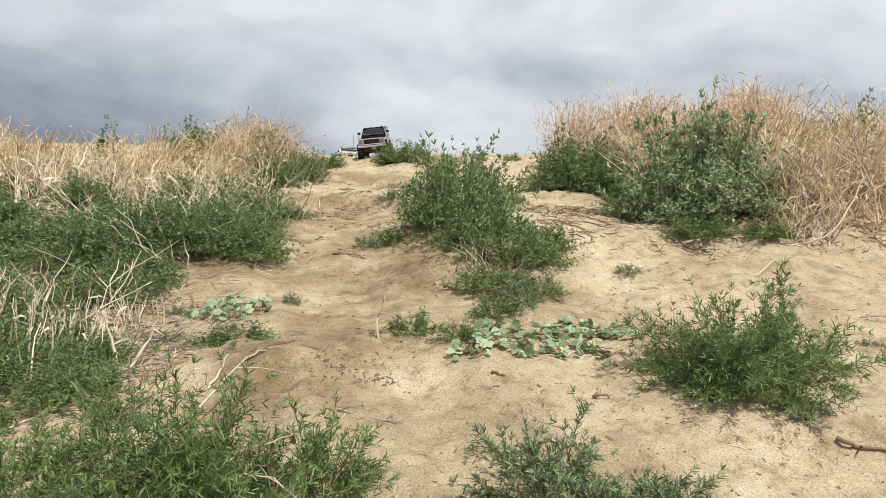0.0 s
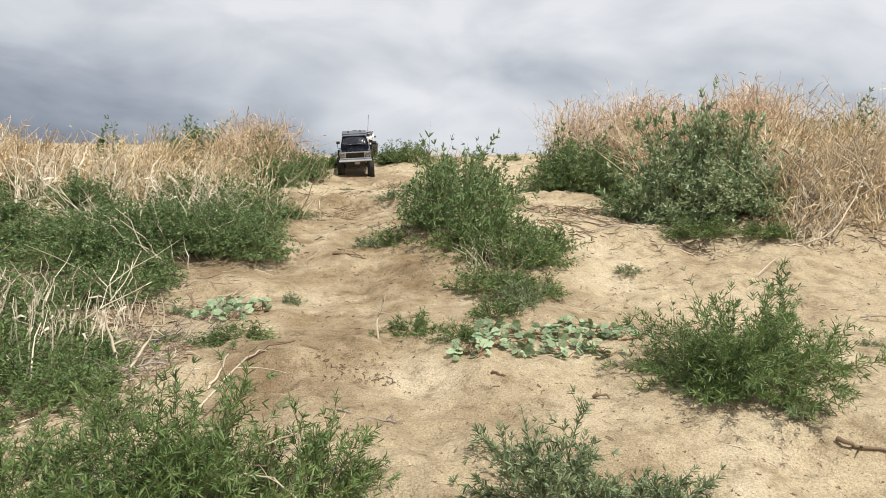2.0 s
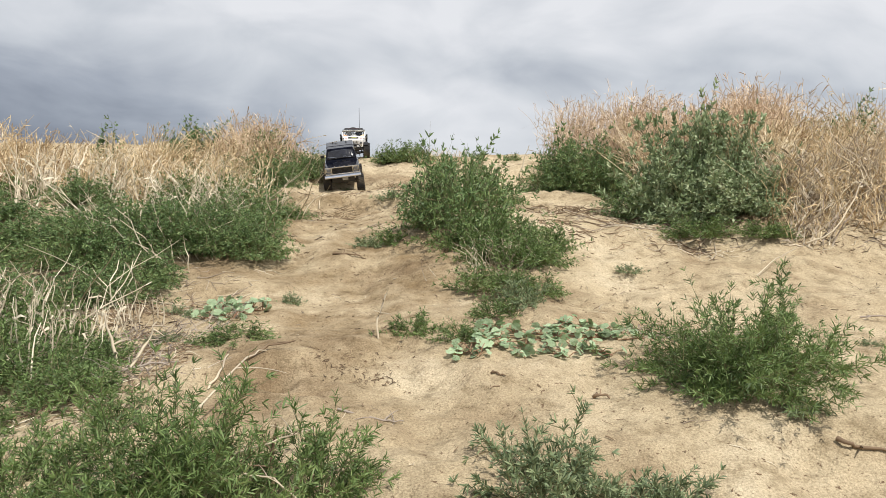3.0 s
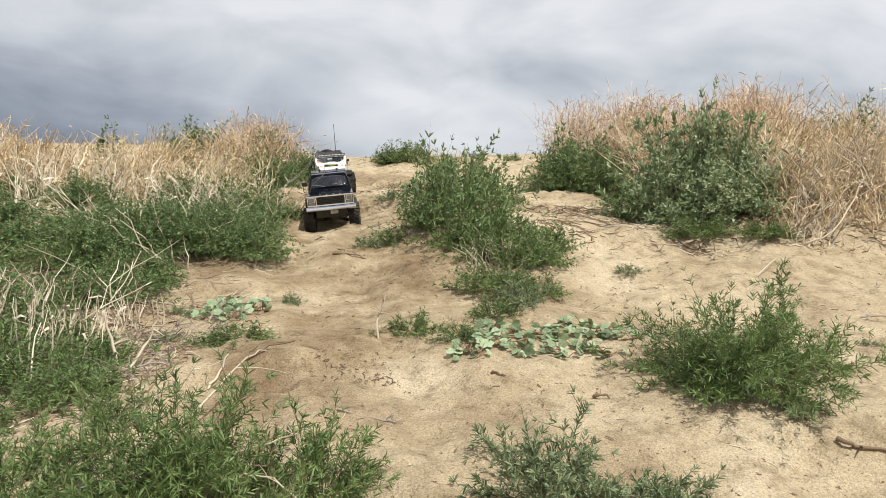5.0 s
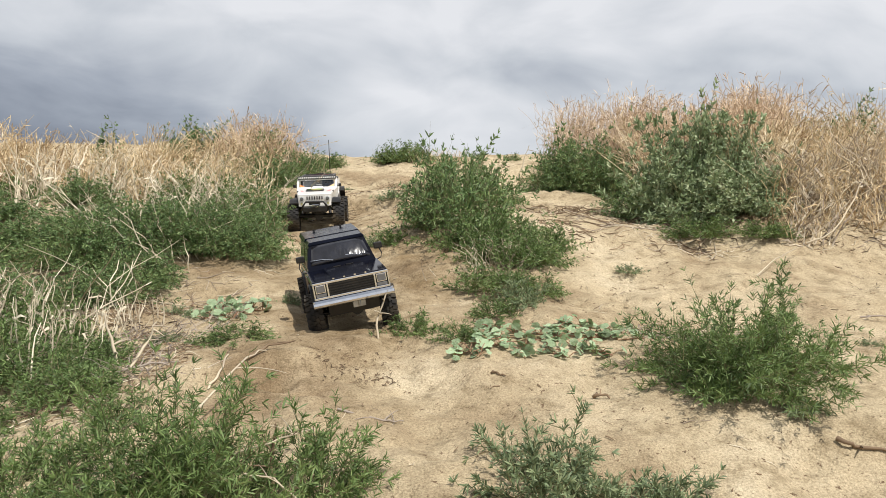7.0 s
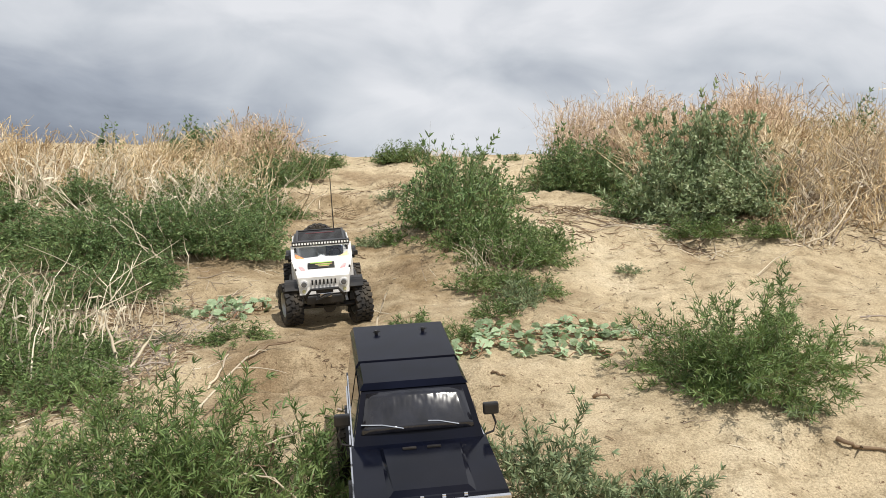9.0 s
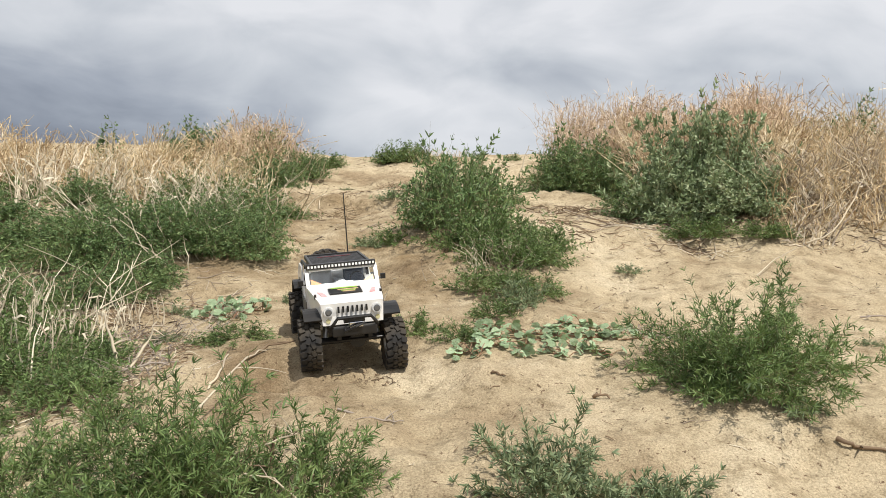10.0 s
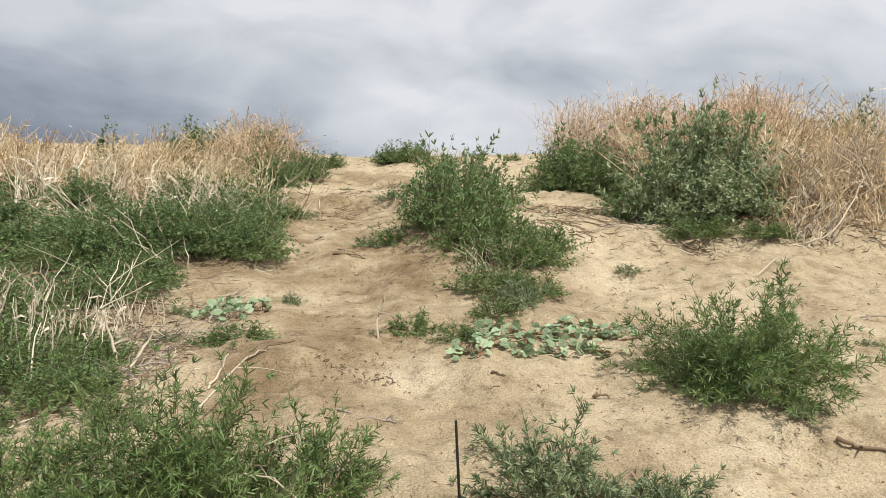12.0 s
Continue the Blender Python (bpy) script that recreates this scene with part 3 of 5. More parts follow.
stand("dry_stalks", "bright bleached dead stalks standing in clumps before dry grass", (-2.0, -1.05, 3.35, 4.0), 260, (0.16, 0.34), 0.16, PALE_STALK, 33, 0.0032, 0.2, 0.07, clump=10, spread=0.03)
stand("dry_grass", TALL_LABEL, (-1.34, -1.0, 4.8, 5.5), 700, (0.20, 0.40), 0.14, RUST_STRAW, 3, 0.0025, kink=0.03)
stand("dry_grass", "tall rusty dry grass with feathery seed heads", (1.12, 1.82, 4.3, 4.7), 1300, (0.34, 0.54), 0.12, RUST_STRAW, 4, 0.0023, heads=1.0, clump=40, spread=0.06)
stand("dry_grass", "tall rusty dry grass with feathery seed heads", (1.10, 2.06, 4.7, 5.2), 1500, (0.38, 0.53), 0.12, RUST_STRAW, 28, 0.0023, heads=1.0, clump=40, spread=0.05)
stand("dry_grass", "tall rusty dry grass behind a green bush", (1.02, 1.45, 5.2, 5.7), 700, (0.40, 0.55), 0.12, RUST_STRAW, 29, 0.0023, heads=0.8, clump=36, spread=0.05)
stand("dry_grass", TALL_LABEL, (1.15, 1.76, 4.0, 4.8), 850, (0.28, 0.48), 0.22, STRAW, 15, 0.0026)
stand("dry_grass", TALL_LABEL, (2.52, 3.9, 3.9, 4.95), 2600, (0.30, 0.56), 0.19, STRAW, 5, 0.0026, heads=0.6, clump=36)
stand("dry_grass", TALL_LABEL, (1.9, 2.9, 3.5, 4.3), 1500, (0.18, 0.36), 0.19, STRAW, 19, 0.0025)
stand("dry_grass", TALL_LABEL, (1.3, 1.9, 3.5, 4.25), 1000, (0.22, 0.44), 0.20, STRAW, 6, 0.0025)
stand("dry_grass", "thin rusty dry grass at the crest", (0.75, 0.93, 5.1, 5.5), 330, (0.44, 0.64), 0.10, RUST_STRAW, 7, 0.0018, heads=0.9)
stand("dry_grass", "short dry grass at the crest", (-0.39, 0.16, 5.75, 6.15), 300, (0.08, 0.18), 0.3, STRAW, 8)
stand("dry_grass", "thin dry grass beside the sandy crest", (-1.06, -0.86, 5.0, 5.4), 130, (0.16, 0.30), 0.16, RUST_STRAW, 16, 0.0018)
stand("dry_stalks", "grey and bleached dead stalks leaning over the sand", (1.42, 2.3, 3.14, 3.6), 380, (0.18, 0.38), 0.24, BLEACHED, 9, 0.0029, 0.1, 0.12)
stand("dry_stalks", "bright bleached dead stalks curving out beside a shrub", (1.42, 2.15, 3.18, 3.55), 480, (0.20, 0.44), 0.25, STRAW, 23, 0.0028, 0.15, 0.10, clump=14)
stand("dry_stalks", "grey dead tumbleweed twigs in a tangled heap", (1.8, 2.5, 3.2, 3.7), 800, (0.12, 0.26), 0.42, GREY_TWIG, 10, 0.0017, 0.8, 0.16)
stand("dry_stalks", "bleached broken dead stalks standing in weeds", (-1.36, -0.80, 1.80, 2.36), 210, (0.10, 0.26), 0.12, PALE_STALK, 11, 0.0023, 0.05, 0.05, clump=8)
stand("dry_stalks", "long bleached stalks arching over weeds", (-1.25, -0.85, 2.1, 2.4), 26, (0.20, 0.32), 0.24, PALE_STALK, 17, 0.0024, 0.1, 0.12, clump=5)
stand("dry_stalks", "grey dead twigs in a tangled heap", (-1.20, -0.66, 1.80, 2.3), 420, (0.03, 0.09), 0.6, GREY_TWIG, 12, 0.0013, 0.4, 0.15)
stand("dry_stalks", "bleached dead stalks standing in green weeds", (-1.4, -0.75, 2.97, 3.85), 170, (0.20, 0.36), 0.28, PALE_STALK, 13, 0.0024, 0.3, 0.10, clump=9)
stand("dry_stalks", "pale dead stalks in a weed bush", (0.12, 0.27, 2.68, 2.86), 90, (0.08, 0.20), 0.26, BLEACHED, 14, 0.0017, 0.4, 0.12)
stand("dry_stalks", "pinkish grey dead twigs beside a bush", (0.50, 0.64, 2.0, 2.14), 90, (0.03, 0.09), 0.9, GREY_TWIG, 18, 0.0013, 0.6, 0.2)
stand("dry_stalks", "low brown tangle of dead twigs on the trail's ledge", (-1.0, -0.5, 3.95, 4.2), 170, (0.02, 0.05), 0.9, BROWN_LITTER, 24, 0.0018, 0.5, 0.2)
stand("dry_stalks", "low brown tangle of dead twigs below weeds", (0.42, 1.0, 3.7, 4.1), 240, (0.02, 0.06), 0.9, BROWN_LITTER, 25, 0.0018, 0.5, 0.2)
stand("dry_stalks", "low brown tangle of dead twigs at the trail's edge", (-0.42, -0.05, 4.2, 5.0), 110, (0.02, 0.06), 0.9, BROWN_LITTER, 26, 0.0018, 0.5, 0.2)


# ---- gourd vines: round leaves, each on its own stalk
def gourd_leaf_mesh(seed):
    rng = np.random.RandomState(seed)
    bm = bmesh.new()
    n = 12
    c = bm.verts.new((0, 0, 0))
    rings = []
    for k, (r, z) in enumerate(((0.55, 0.03), (1.0, 0.05))):
        ring = []
        for i in range(n):
            a = 2 * math.pi * i / n
            rr = r * (1 - 0.42 * math.exp(-((a - math.pi) / 0.35) ** 2)) * (1 + 0.10 * math.cos(5 * a) * k + rng.uniform(-0.05, 0.05))
            ring.append(bm.verts.new((0.5 * rr * math.cos(a), 0.5 * rr * math.sin(a), z * 0.5 * (1 + rng.uniform(-0.6, 0.6)))))
        rings.append(ring)
    for i in range(n):
        j = (i + 1) % n
        bm.faces.new([c, rings[0][i], rings[0][j]])
        bm.faces.new([rings[0][i], rings[1][i], rings[1][j], rings[0][j]])
    bmesh.ops.solidify(bm, geom=bm.faces[:], thickness=0.008)
    bmesh.ops.recalc_face_normals(bm, faces=bm.faces)
    me = bpy.data.meshes.new("leaf")
    bm.to_mesh(me)
    bm.free()
    me.materials.append(GOURD)
    return me


GOURD_LEAVES = [gourd_leaf_mesh(s) for s in (1, 2, 3, 4)]


def gourd_vine(label, runners, count, size, seed, lift=0.034):
    """A creeping vine: runners (x0, y0, x1, y1) on the sand, leaves held up on short stalks along them."""
    rng = np.random.RandomState(seed)
    x0, y0 = runners[0][:2]
    top = thing("gourd_vine", label, "vine", "gourd vines")
    top.location = (x0, y0, gz(x0, y0))
    o = np.array([x0, y0, gz(x0, y0)])
    paths, spots = [], []
    for ax, ay, bx, by in runners:
        s = np.linspace(0, 1, 6)
        px, py = ax + (bx - ax) * s + rng.normal(0, 0.012, 6), ay + (by - ay) * s + rng.normal(0, 0.012, 6)
        paths.append(np.stack([px, py, ground_z(px, py) + 0.003], -1) - o)
    for i in range(count):
        p = paths[rng.randint(len(paths))]
        k, f = int(5 * math.sqrt(rng.rand())), rng.rand()
        spots.append(p[k] * (1 - f) + p[k + 1] * f)
    petioles = []
    for i, s in enumerate(spots):
        tip = s + np.array([rng.normal(0, 0.016), rng.normal(0, 0.016), 0])
        tip[2] = gz(tip[0] + o[0], tip[1] + o[1]) - o[2] + rng.uniform(0.006, lift) * (1.25 - i % 5 * 0.12)
        petioles.append([s, (s + tip) / 2 + [0, 0, 0.004], tip])
        leaf = mesh_part("leaf", GOURD_LEAVES[i % 4], top)
        r = size * rng.uniform(0.55, 1.15)
        tilt = rng.normal(0, 24, 2)
        leaf.matrix_basis = pose(*tip, tilt[0] + 16, tilt[1], 0) @ pose(0, 0, 0, 0, 0, rng.uniform(0, 360)) @ Matrix.Diagonal((r, r, r, 1))
    v, f = tubes(np.array(paths), np.full((len(paths), 6), 0.0016), 4)
    v2, f2 = tubes(np.array(petioles), np.full((len(petioles), 3), 0.0012), 4)
    stem = mesh_part("vine_stem", mesh_from("vine_stem", np.concatenate([v, v2]), f + [[i + len(v) for i in q] for q in f2], VINE_STEM), top)
    stem["label"] = "reddish creeping stems"
    stem["kind"] = "stuff"


gourd_vine("pale green round-leaved gourd vine creeping over the sand", [(0.22, 2.12, 0.03, 1.93), (0.22, 2.12, 0.10, 1.90), (0.22, 2.12, 0.20, 1.94), (0.22, 2.12, 0.30, 1.95), (0.22, 2.12, 0.40, 1.97), (0.22, 2.12, 0.52, 2.06), (0.22, 2.12, 0.54, 2.15), (0.22, 2.12, 0.42, 2.22), (0.22, 2.12, 0.30, 2.06), (0.22, 2.12, 0.42, 2.08), (0.22, 2.12, 0.08, 2.06), (0.22, 2.12, 0.10, 2.2)], 290, 0.0245, 3, 0.022)
gourd_vine("small pale green gourd vine beside a weed tuft", [(-0.64, 2.42, -0.76, 2.46), (-0.64, 2.42, -0.56, 2.46), (-0.64, 2.42, -0.60, 2.30), (-0.64, 2.42, -0.70, 2.32), (-0.64, 2.42, -0.65, 2.54), (-0.64, 2.42, -0.72, 2.54)], 95, 0.028, 4, 0.034)


# ---- sticks, straws and litter on the sand
def stick(name, label, points, r, mat, twigs=0, seed=0, category="stick"):
    """A bent dead stick resting on the sand, points of (x, y, height over the sand)."""
    rng = np.random.RandomState(seed)
    p = np.array([(x, y, gz(x, y) + h) for x, y, h in points])
    s = np.linspace(0, len(p) - 1, 9)
    q = np.stack([np.interp(s, range(len(p)), p[:, i]) for i in range(3)], -1) + rng.normal(0, r * 0.5, (9, 3))
    rad = r * (1 - 0.5 * np.linspace(0, 1, 9)) * rng.uniform(0.85, 1.15, 9)
    paths, rads = [q], [rad]
    for _ in range(twigs):
        k = rng.randint(2, 8)
        d = unit(rng.normal(0, 1, 3) * [1, 1, 0.5] + [0, 0, 0.35]) * np.linalg.norm(p[-1] - p[0]) * rng.uniform(0.2, 0.45)
        t9 = np.linspace(0, 1, 9)[:, None]
        paths.append(q[k] + d * t9 + np.array([0, 0, -0.2]) * np.linalg.norm(d) * t9 ** 2)
        rads.append(r * 0.55 * (1 - 0.6 * t9[:, 0]))
    v, f = tubes(np.array(paths), np.array(rads), 6)
    o = v.mean(0)
    ob = new(name, mesh_from(name, v - o, f, mat, True))
    ob.location = o
    return tagged(ob, label, category, "dead sticks on the sand")


stick("dry_stalk", "pale bent dead stalk standing at the trail's edge", [(-0.168, 2.07, -0.004), (-0.172, 2.075, 0.045), (-0.155, 2.085, 0.085), (-0.145, 2.09, 0.125)], 0.0032, BLEACHED, 3, 5)
stick("stick", "dark brown broken stick half buried in sand", [(0.745, 1.508, 0.010), (0.77, 1.497, 0.006), (0.80, 1.496, 0.007), (0.87, 1.475, 0.002)], 0.0048, BROWN_LITTER, 4, 6)
stick("dead_leaf_clump", "dark brown crumpled dead twig on sand", [(0.325, 1.745, 0.004), (0.34, 1.737, 0.010), (0.36, 1.728, 0.003)], 0.0045, BROWN_LITTER, 5, 7, "twig")
stick("stick", "small dark twig on sand", [(0.11, 1.82, 0.003), (0.145, 1.808, 0.004)], 0.003, BROWN_LITTER, 1, 8)
stick("straw", "long pale straw behind a bush", [(1.09, 2.78, 0.01), (1.2, 2.88, 0.03), (1.31, 2.95, 0.045)], 0.0026, BLEACHED, 0, 9, "straw")
stick("dry_stalk", "long pale dead stalk lying over green weeds", [(-0.50, 1.58, 0.03), (-0.46, 1.66, 0.06), (-0.42, 1.74, 0.085), (-0.40, 1.80, 0.10)], 0.0030, BLEACHED, 1, 10)
stick("dry_stalk", "pale dead twig caught in green weeds", [(-0.36, 1.36, 0.09), (-0.29, 1.34, 0.11), (-0.22, 1.38, 0.115)], 0.0022, BLEACHED, 3, 11)
stick("dry_stalk", "pale forked dead twig caught in green weeds", [(-0.32, 1.28, 0.10), (-0.27, 1.27, 0.09), (-0.21, 1.25, 0.05)], 0.0022, BLEACHED, 3, 12)
stick("dry_stalk", "dark dead stalk standing in green weeds", [(-0.29, 1.36, 0.0), (-0.292, 1.365, 0.08), (-0.285, 1.36, 0.135)], 0.0038, BROWN_LITTER, 2, 13)
stick("stick", "dark twig on the sand", [(-0.22, 1.65, 0.004), (-0.12, 1.64, 0.003), (-0.08, 1.645, 0.006)], 0.0026, GREY_TWIG, 3, 14)
stick("stick", "grey fallen branch under dead stalks", [(-0.80, 1.80, 0.01), (-0.70, 1.85, 0.015), (-0.62, 1.88, 0.01)], 0.0040, GREY_TWIG, 3, 15)
stick("stick", "pale root lying on the sand", [(-0.53, 1.80, 0.004), (-0.515, 1.85, 0.008), (-0.52, 1.93, 0.006)], 0.0034, BLEACHED, 1, 28)
stick("stick", "dark root at the edge of a small pit", [(-0.47, 1.90, 0.006), (-0.42, 1.93, 0.012), (-0.36, 1.95, 0.018)], 0.0036, BROWN_LITTER, 1, 27)
stick("stick", "dark bent twig across the trail", [(-0.42, 3.05, 0.006), (-0.34, 3.02, 0.012), (-0.29, 3.0, 0.004)], 0.0045, BROWN_LITTER, 2, 18)
stick("stick", "grey twig on the sand", [(1.22, 2.34, 0.006), (1.28, 2.33, 0.02), (1.34, 2.31, 0.012)], 0.003, GREY_TWIG, 4, 19)
stick("straw", "pale straw lying under weeds", [(-0.96, 2.54, 0.006), (-0.88, 2.52, 0.008), (-0.80, 2.53, 0.006)], 0.0028, BLEACHED, 0, 20, "straw")
stick("dry_stalk", "forked pale dead stalks standing in weeds", [(-0.76, 1.88, 0.0), (-0.79, 1.90, 0.07), (-0.81, 1.92, 0.13)], 0.0045, BLEACHED, 4, 21)
stick("dry_stalk", "pale splintered dead stalks standing in weeds", [(-0.73, 1.87, 0.0), (-0.70, 1.90, 0.06), (-0.69, 1.92, 0.10)], 0.0040, BLEACHED, 3, 22)
stick("dry_stalk", "bare pale twig standing at the crest", [(0.46, 5.0, 0.0), (0.50, 5.0, 0.10), (0.54, 5.02, 0.22)], 0.0045, BLEACHED, 4, 23)
stick("dry_stalk", "long bleached stalk arching out of dry grass", [(1.42, 3.12, 0.01), (1.50, 3.10, 0.05), (1.60, 3.14, 0.12), (1.70, 3.2, 0.20)], 0.0042, BLEACHED, 3, 25)


def litter(name, label, count, region, length, r, mat, seed):
    """Many short bits lying on the sand."""
    rng = np.random.RandomState(seed)
    x, y = rng.uniform(region[0], region[1], count * 4), rng.uniform(region[2], region[3], count * 4)
    keep = (np.sin(x * 7.1 + seed) * np.sin(y * 6.3 + 2 * seed) + 0.5 * np.sin(x * 17 + y * 13)) > rng.uniform(-0.9, 1.2, len(x))
    x, y = x[keep][:count], y[keep][:count]
    n = len(x)
    a, ln = rng.uniform(0, 6.3, n), rng.uniform(*length, n)
    a = np.where(rng.rand(n) < 0.25, rng.normal(0, 0.5, n), a)
    ss = np.array([-0.5, -0.1, 0.2, 0.5])
    px = x[:, None] + np.cos(a)[:, None] * ln[:, None] * ss + rng.normal(0, 0.1, (n, 4)) * ln[:, None]
    py = y[:, None] + np.sin(a)[:, None] * ln[:, None] * ss + rng.normal(0, 0.1, (n, 4)) * ln[:, None]
    pz = ground_z(px, py) + r * 0.7 + rng.uniform(0, 1, (n, 4)) * 0.004
    rad = r * rng.uniform(0.5, 1.5, (n, 1)) * np.array([0.8, 1.0, 0.9, 0.5])
    v, f = tubes(np.stack([px, py, pz], -1), rad, 4)
    tagged(new(name, mesh_from(name, v, f, mat)), label, "litter", kind="stuff")


litter("twig_litter", "dark bits of dead twigs scattered on the sand", 700, (-1.3, 1.9, 1.2, 4.4), (0.004, 0.024), 0.0011, BROWN_LITTER, 31)
litter("straw_litter", "pale bits of straw scattered on the sand", 420, (-1.3, 1.9, 1.2, 4.6), (0.006, 0.035), 0.0009, BLEACHED, 32)
litter("twig_litter", "dark dead twigs gathered where trail meets pit", 110, (-0.34, -0.10, 1.84, 1.99), (0.003, 0.016), 0.0009, BROWN_LITTER, 33)
litter("twig_litter", "brown dead twigs piled under the weeds", 700, (-1.1, -0.62, 1.6, 2.6), (0.01, 0.06), 0.0013, BROWN_LITTER, 34)
litter("straw_litter", "pale straw fallen under the weeds", 380, (-1.3, -0.62, 1.3, 3.0), (0.02, 0.09), 0.0012, BLEACHED, 35)
litter("straw_litter", "pale straw fallen below dry grass", 240, (0.8, 2.2, 3.05, 3.5), (0.02, 0.09), 0.0014, BLEACHED, 36)
litter("twig_litter", "dark dead twigs fallen below the bushes", 260, (0.8, 2.2, 3.05, 3.4), (0.01, 0.07), 0.0014, BROWN_LITTER, 37)
litter("twig_litter", "dark dead twigs scattered on the upper trail", 160, (-0.9, 0.6, 3.0, 5.9), (0.01, 0.06), 0.0016, BROWN_LITTER, 38)
litter("twig_litter", "brown dead twigs strewn below weeds beside the trail", 260, (0.40, 1.05, 3.15, 4.1), (0.015, 0.10), 0.0018, BROWN_LITTER, 39)
litter("straw_litter", "pale dead straw strewn below weeds beside the trail", 120, (0.40, 1.1, 3.05, 4.0), (0.03, 0.14), 0.0017, BLEACHED, 40)
litter("twig_litter", "brown dead twigs strewn over the trail below the crest", 130, (-0.95, 0.35, 3.7, 5.2), (0.01, 0.06), 0.0016, BROWN_LITTER, 42)
litter("straw_litter", "pale dead straw strewn along the trail", 50, (-0.95, 0.1, 3.3, 5.0), (0.03, 0.12), 0.0017, BLEACHED, 43)


def clods():
    """Small lumps of caked sand."""
    rng = np.random.RandomState(41)
    n = 1500
    x, y = rng.uniform(-1.2, 1.9, n), rng.uniform(1.15, 4.6, n)
    s = rng.uniform(0.0015, 0.0055, n) * np.where(rng.rand(n) > 0.93, 2.2, 1)
    base = np.array([(1, 0, 0), (0.3, 0.9, 0), (-0.8, 0.6, 0), (-0.8, -0.6, 0), (0.3, -0.9, 0), (0.1, 0.1, 0.8)])
    v = base[None] * s[:, None, None] * rng.uniform(0.7, 1.3, (n, 6, 3))
    v += np.stack([x, y, ground_z(x, y) - 0.0005], -1)[:, None]
    b = np.arange(n) * 6
    f = sum([np.stack([b + i, b + (i + 1) % 5, b + 5], -1).tolist() for i in range(5)], [])
    tagged(new("sand_clods", mesh_from("sand_clods", v.reshape(-1, 3), f, SAND)), "small lumps of caked sand on the slope", "clods", kind="stuff")


clods()

# ---------------------------------------------------------------- the two model trucks
# Each truck drives towards its own -Y, stands on z = 0, and has its origin midway between the axles.
BLACK_PAINT = material("black_paint", (0.0035, 0.0045, 0.010), 0.10, 0.0, 0.0, 14, 0.3, 0.0, 0.02)
MAROON = material("maroon_paint", (0.085, 0.030, 0.018), 0.35, 0.0, 0.5, 30, 0.25, 0.0, 0.35)
ROOF_BLACK = material("satin_black_roof", (0.004, 0.005, 0.011), 0.16, 0.0, 0.0, 20, 0.3, 0.0, 0.0)
CHROME = material("chrome_plastic", (0.74, 0.75, 0.78), 0.12, 1.0, 0.0, 40, 0.10, 0.0, 0.01)
DULL_METAL = material("dull_metal", (0.42, 0.42, 0.42), 0.35, 1.0, 0.0, 60, 0.2, 0.05, 0.2)
TINTED = material("tinted_window", (0.008, 0.009, 0.013), 0.07, 0.0, 0.0, 10, 0.2, 0.0, 0.01)
LAMP_GLASS = material("lamp_lens", (0.13, 0.135, 0.145), 0.08, 0.3, 0.8, 60, 0.15)
PALE_LENS = material("pale_lamp_lens", (0.62, 0.63, 0.64), 0.12, 0.0, 0.8, 60, 0.12)
AMBER = material("amber_lens", (0.62, 0.58, 0.33), 0.2, 0.0, 0.5, 60, 0.1)
RUBBER = material("dusty_rubber", (0.016, 0.015, 0.015), 0.8, 0.0, 0.0, 55, 0.35, 0.25, 0.22)
BLACK_PLASTIC = material("black_plastic", (0.009, 0.009, 0.010), 0.38, 0.0, 0.0, 70, 0.3, 0.12, 0.05)
GREY_PLASTIC = material("grey_plastic", (0.11, 0.11, 0.115), 0.5, 0.0, 0.0, 70, 0.2, 0.1, 0.25)
WHITE_PAINT = material("white_paint", (0.80, 0.79, 0.77), 0.3, 0.0, 0.4, 12, 0.05, 0.0, 0.10)
DARK_RED = material("dark_red_decal", (0.20, 0.03, 0.035), 0.4, 0.0, 0.2, 60, 0.3)
PINK_DECAL = material("faded_red_decal", (0.76, 0.42, 0.43), 0.4, 0.0, 0.2, 60, 0.3)
GREEN_DECAL = material("green_decal", (0.35, 0.62, 0.10), 0.4, 0.0, 0.2, 60, 0.15)
ORANGE_DECAL = material("orange_decal", (0.80, 0.27, 0.09), 0.4, 0.0, 0.2, 60, 0.15)
TAN_DECAL = material("tan_decal", (0.75, 0.52, 0.28), 0.4, 0.0, 0.2, 60, 0.15)
LED = material("led_lens", (0.85, 0.86, 0.84), 0.15, 0.0, 0.6, 80, 0.08)
SEAT_GREY = material("pale_grey_seat", (0.62, 0.64, 0.68), 0.5, 0.0, 0.0, 30, 0.2)
SEAT_BLUE = material("blue_grey_seat", (0.09, 0.11, 0.16), 0.5, 0.0, 0.0, 30, 0.2)


for shiny, gloss in ((BLACK_PAINT, 0.16), (ROOF_BLACK, 0.07)):
    shiny.node_tree.nodes["Principled BSDF"].inputs["Specular IOR Level"].default_value = gloss


def clear_material():
    m = material("clear_windscreen", (0.92, 0.95, 0.95), 0.03)
    b = m.node_tree.nodes["Principled BSDF"]
    b.inputs["Transmission Weight"].default_value = 1.0
    b.inputs["IOR"].default_value = 1.40
    return m


CLEAR = clear_material()


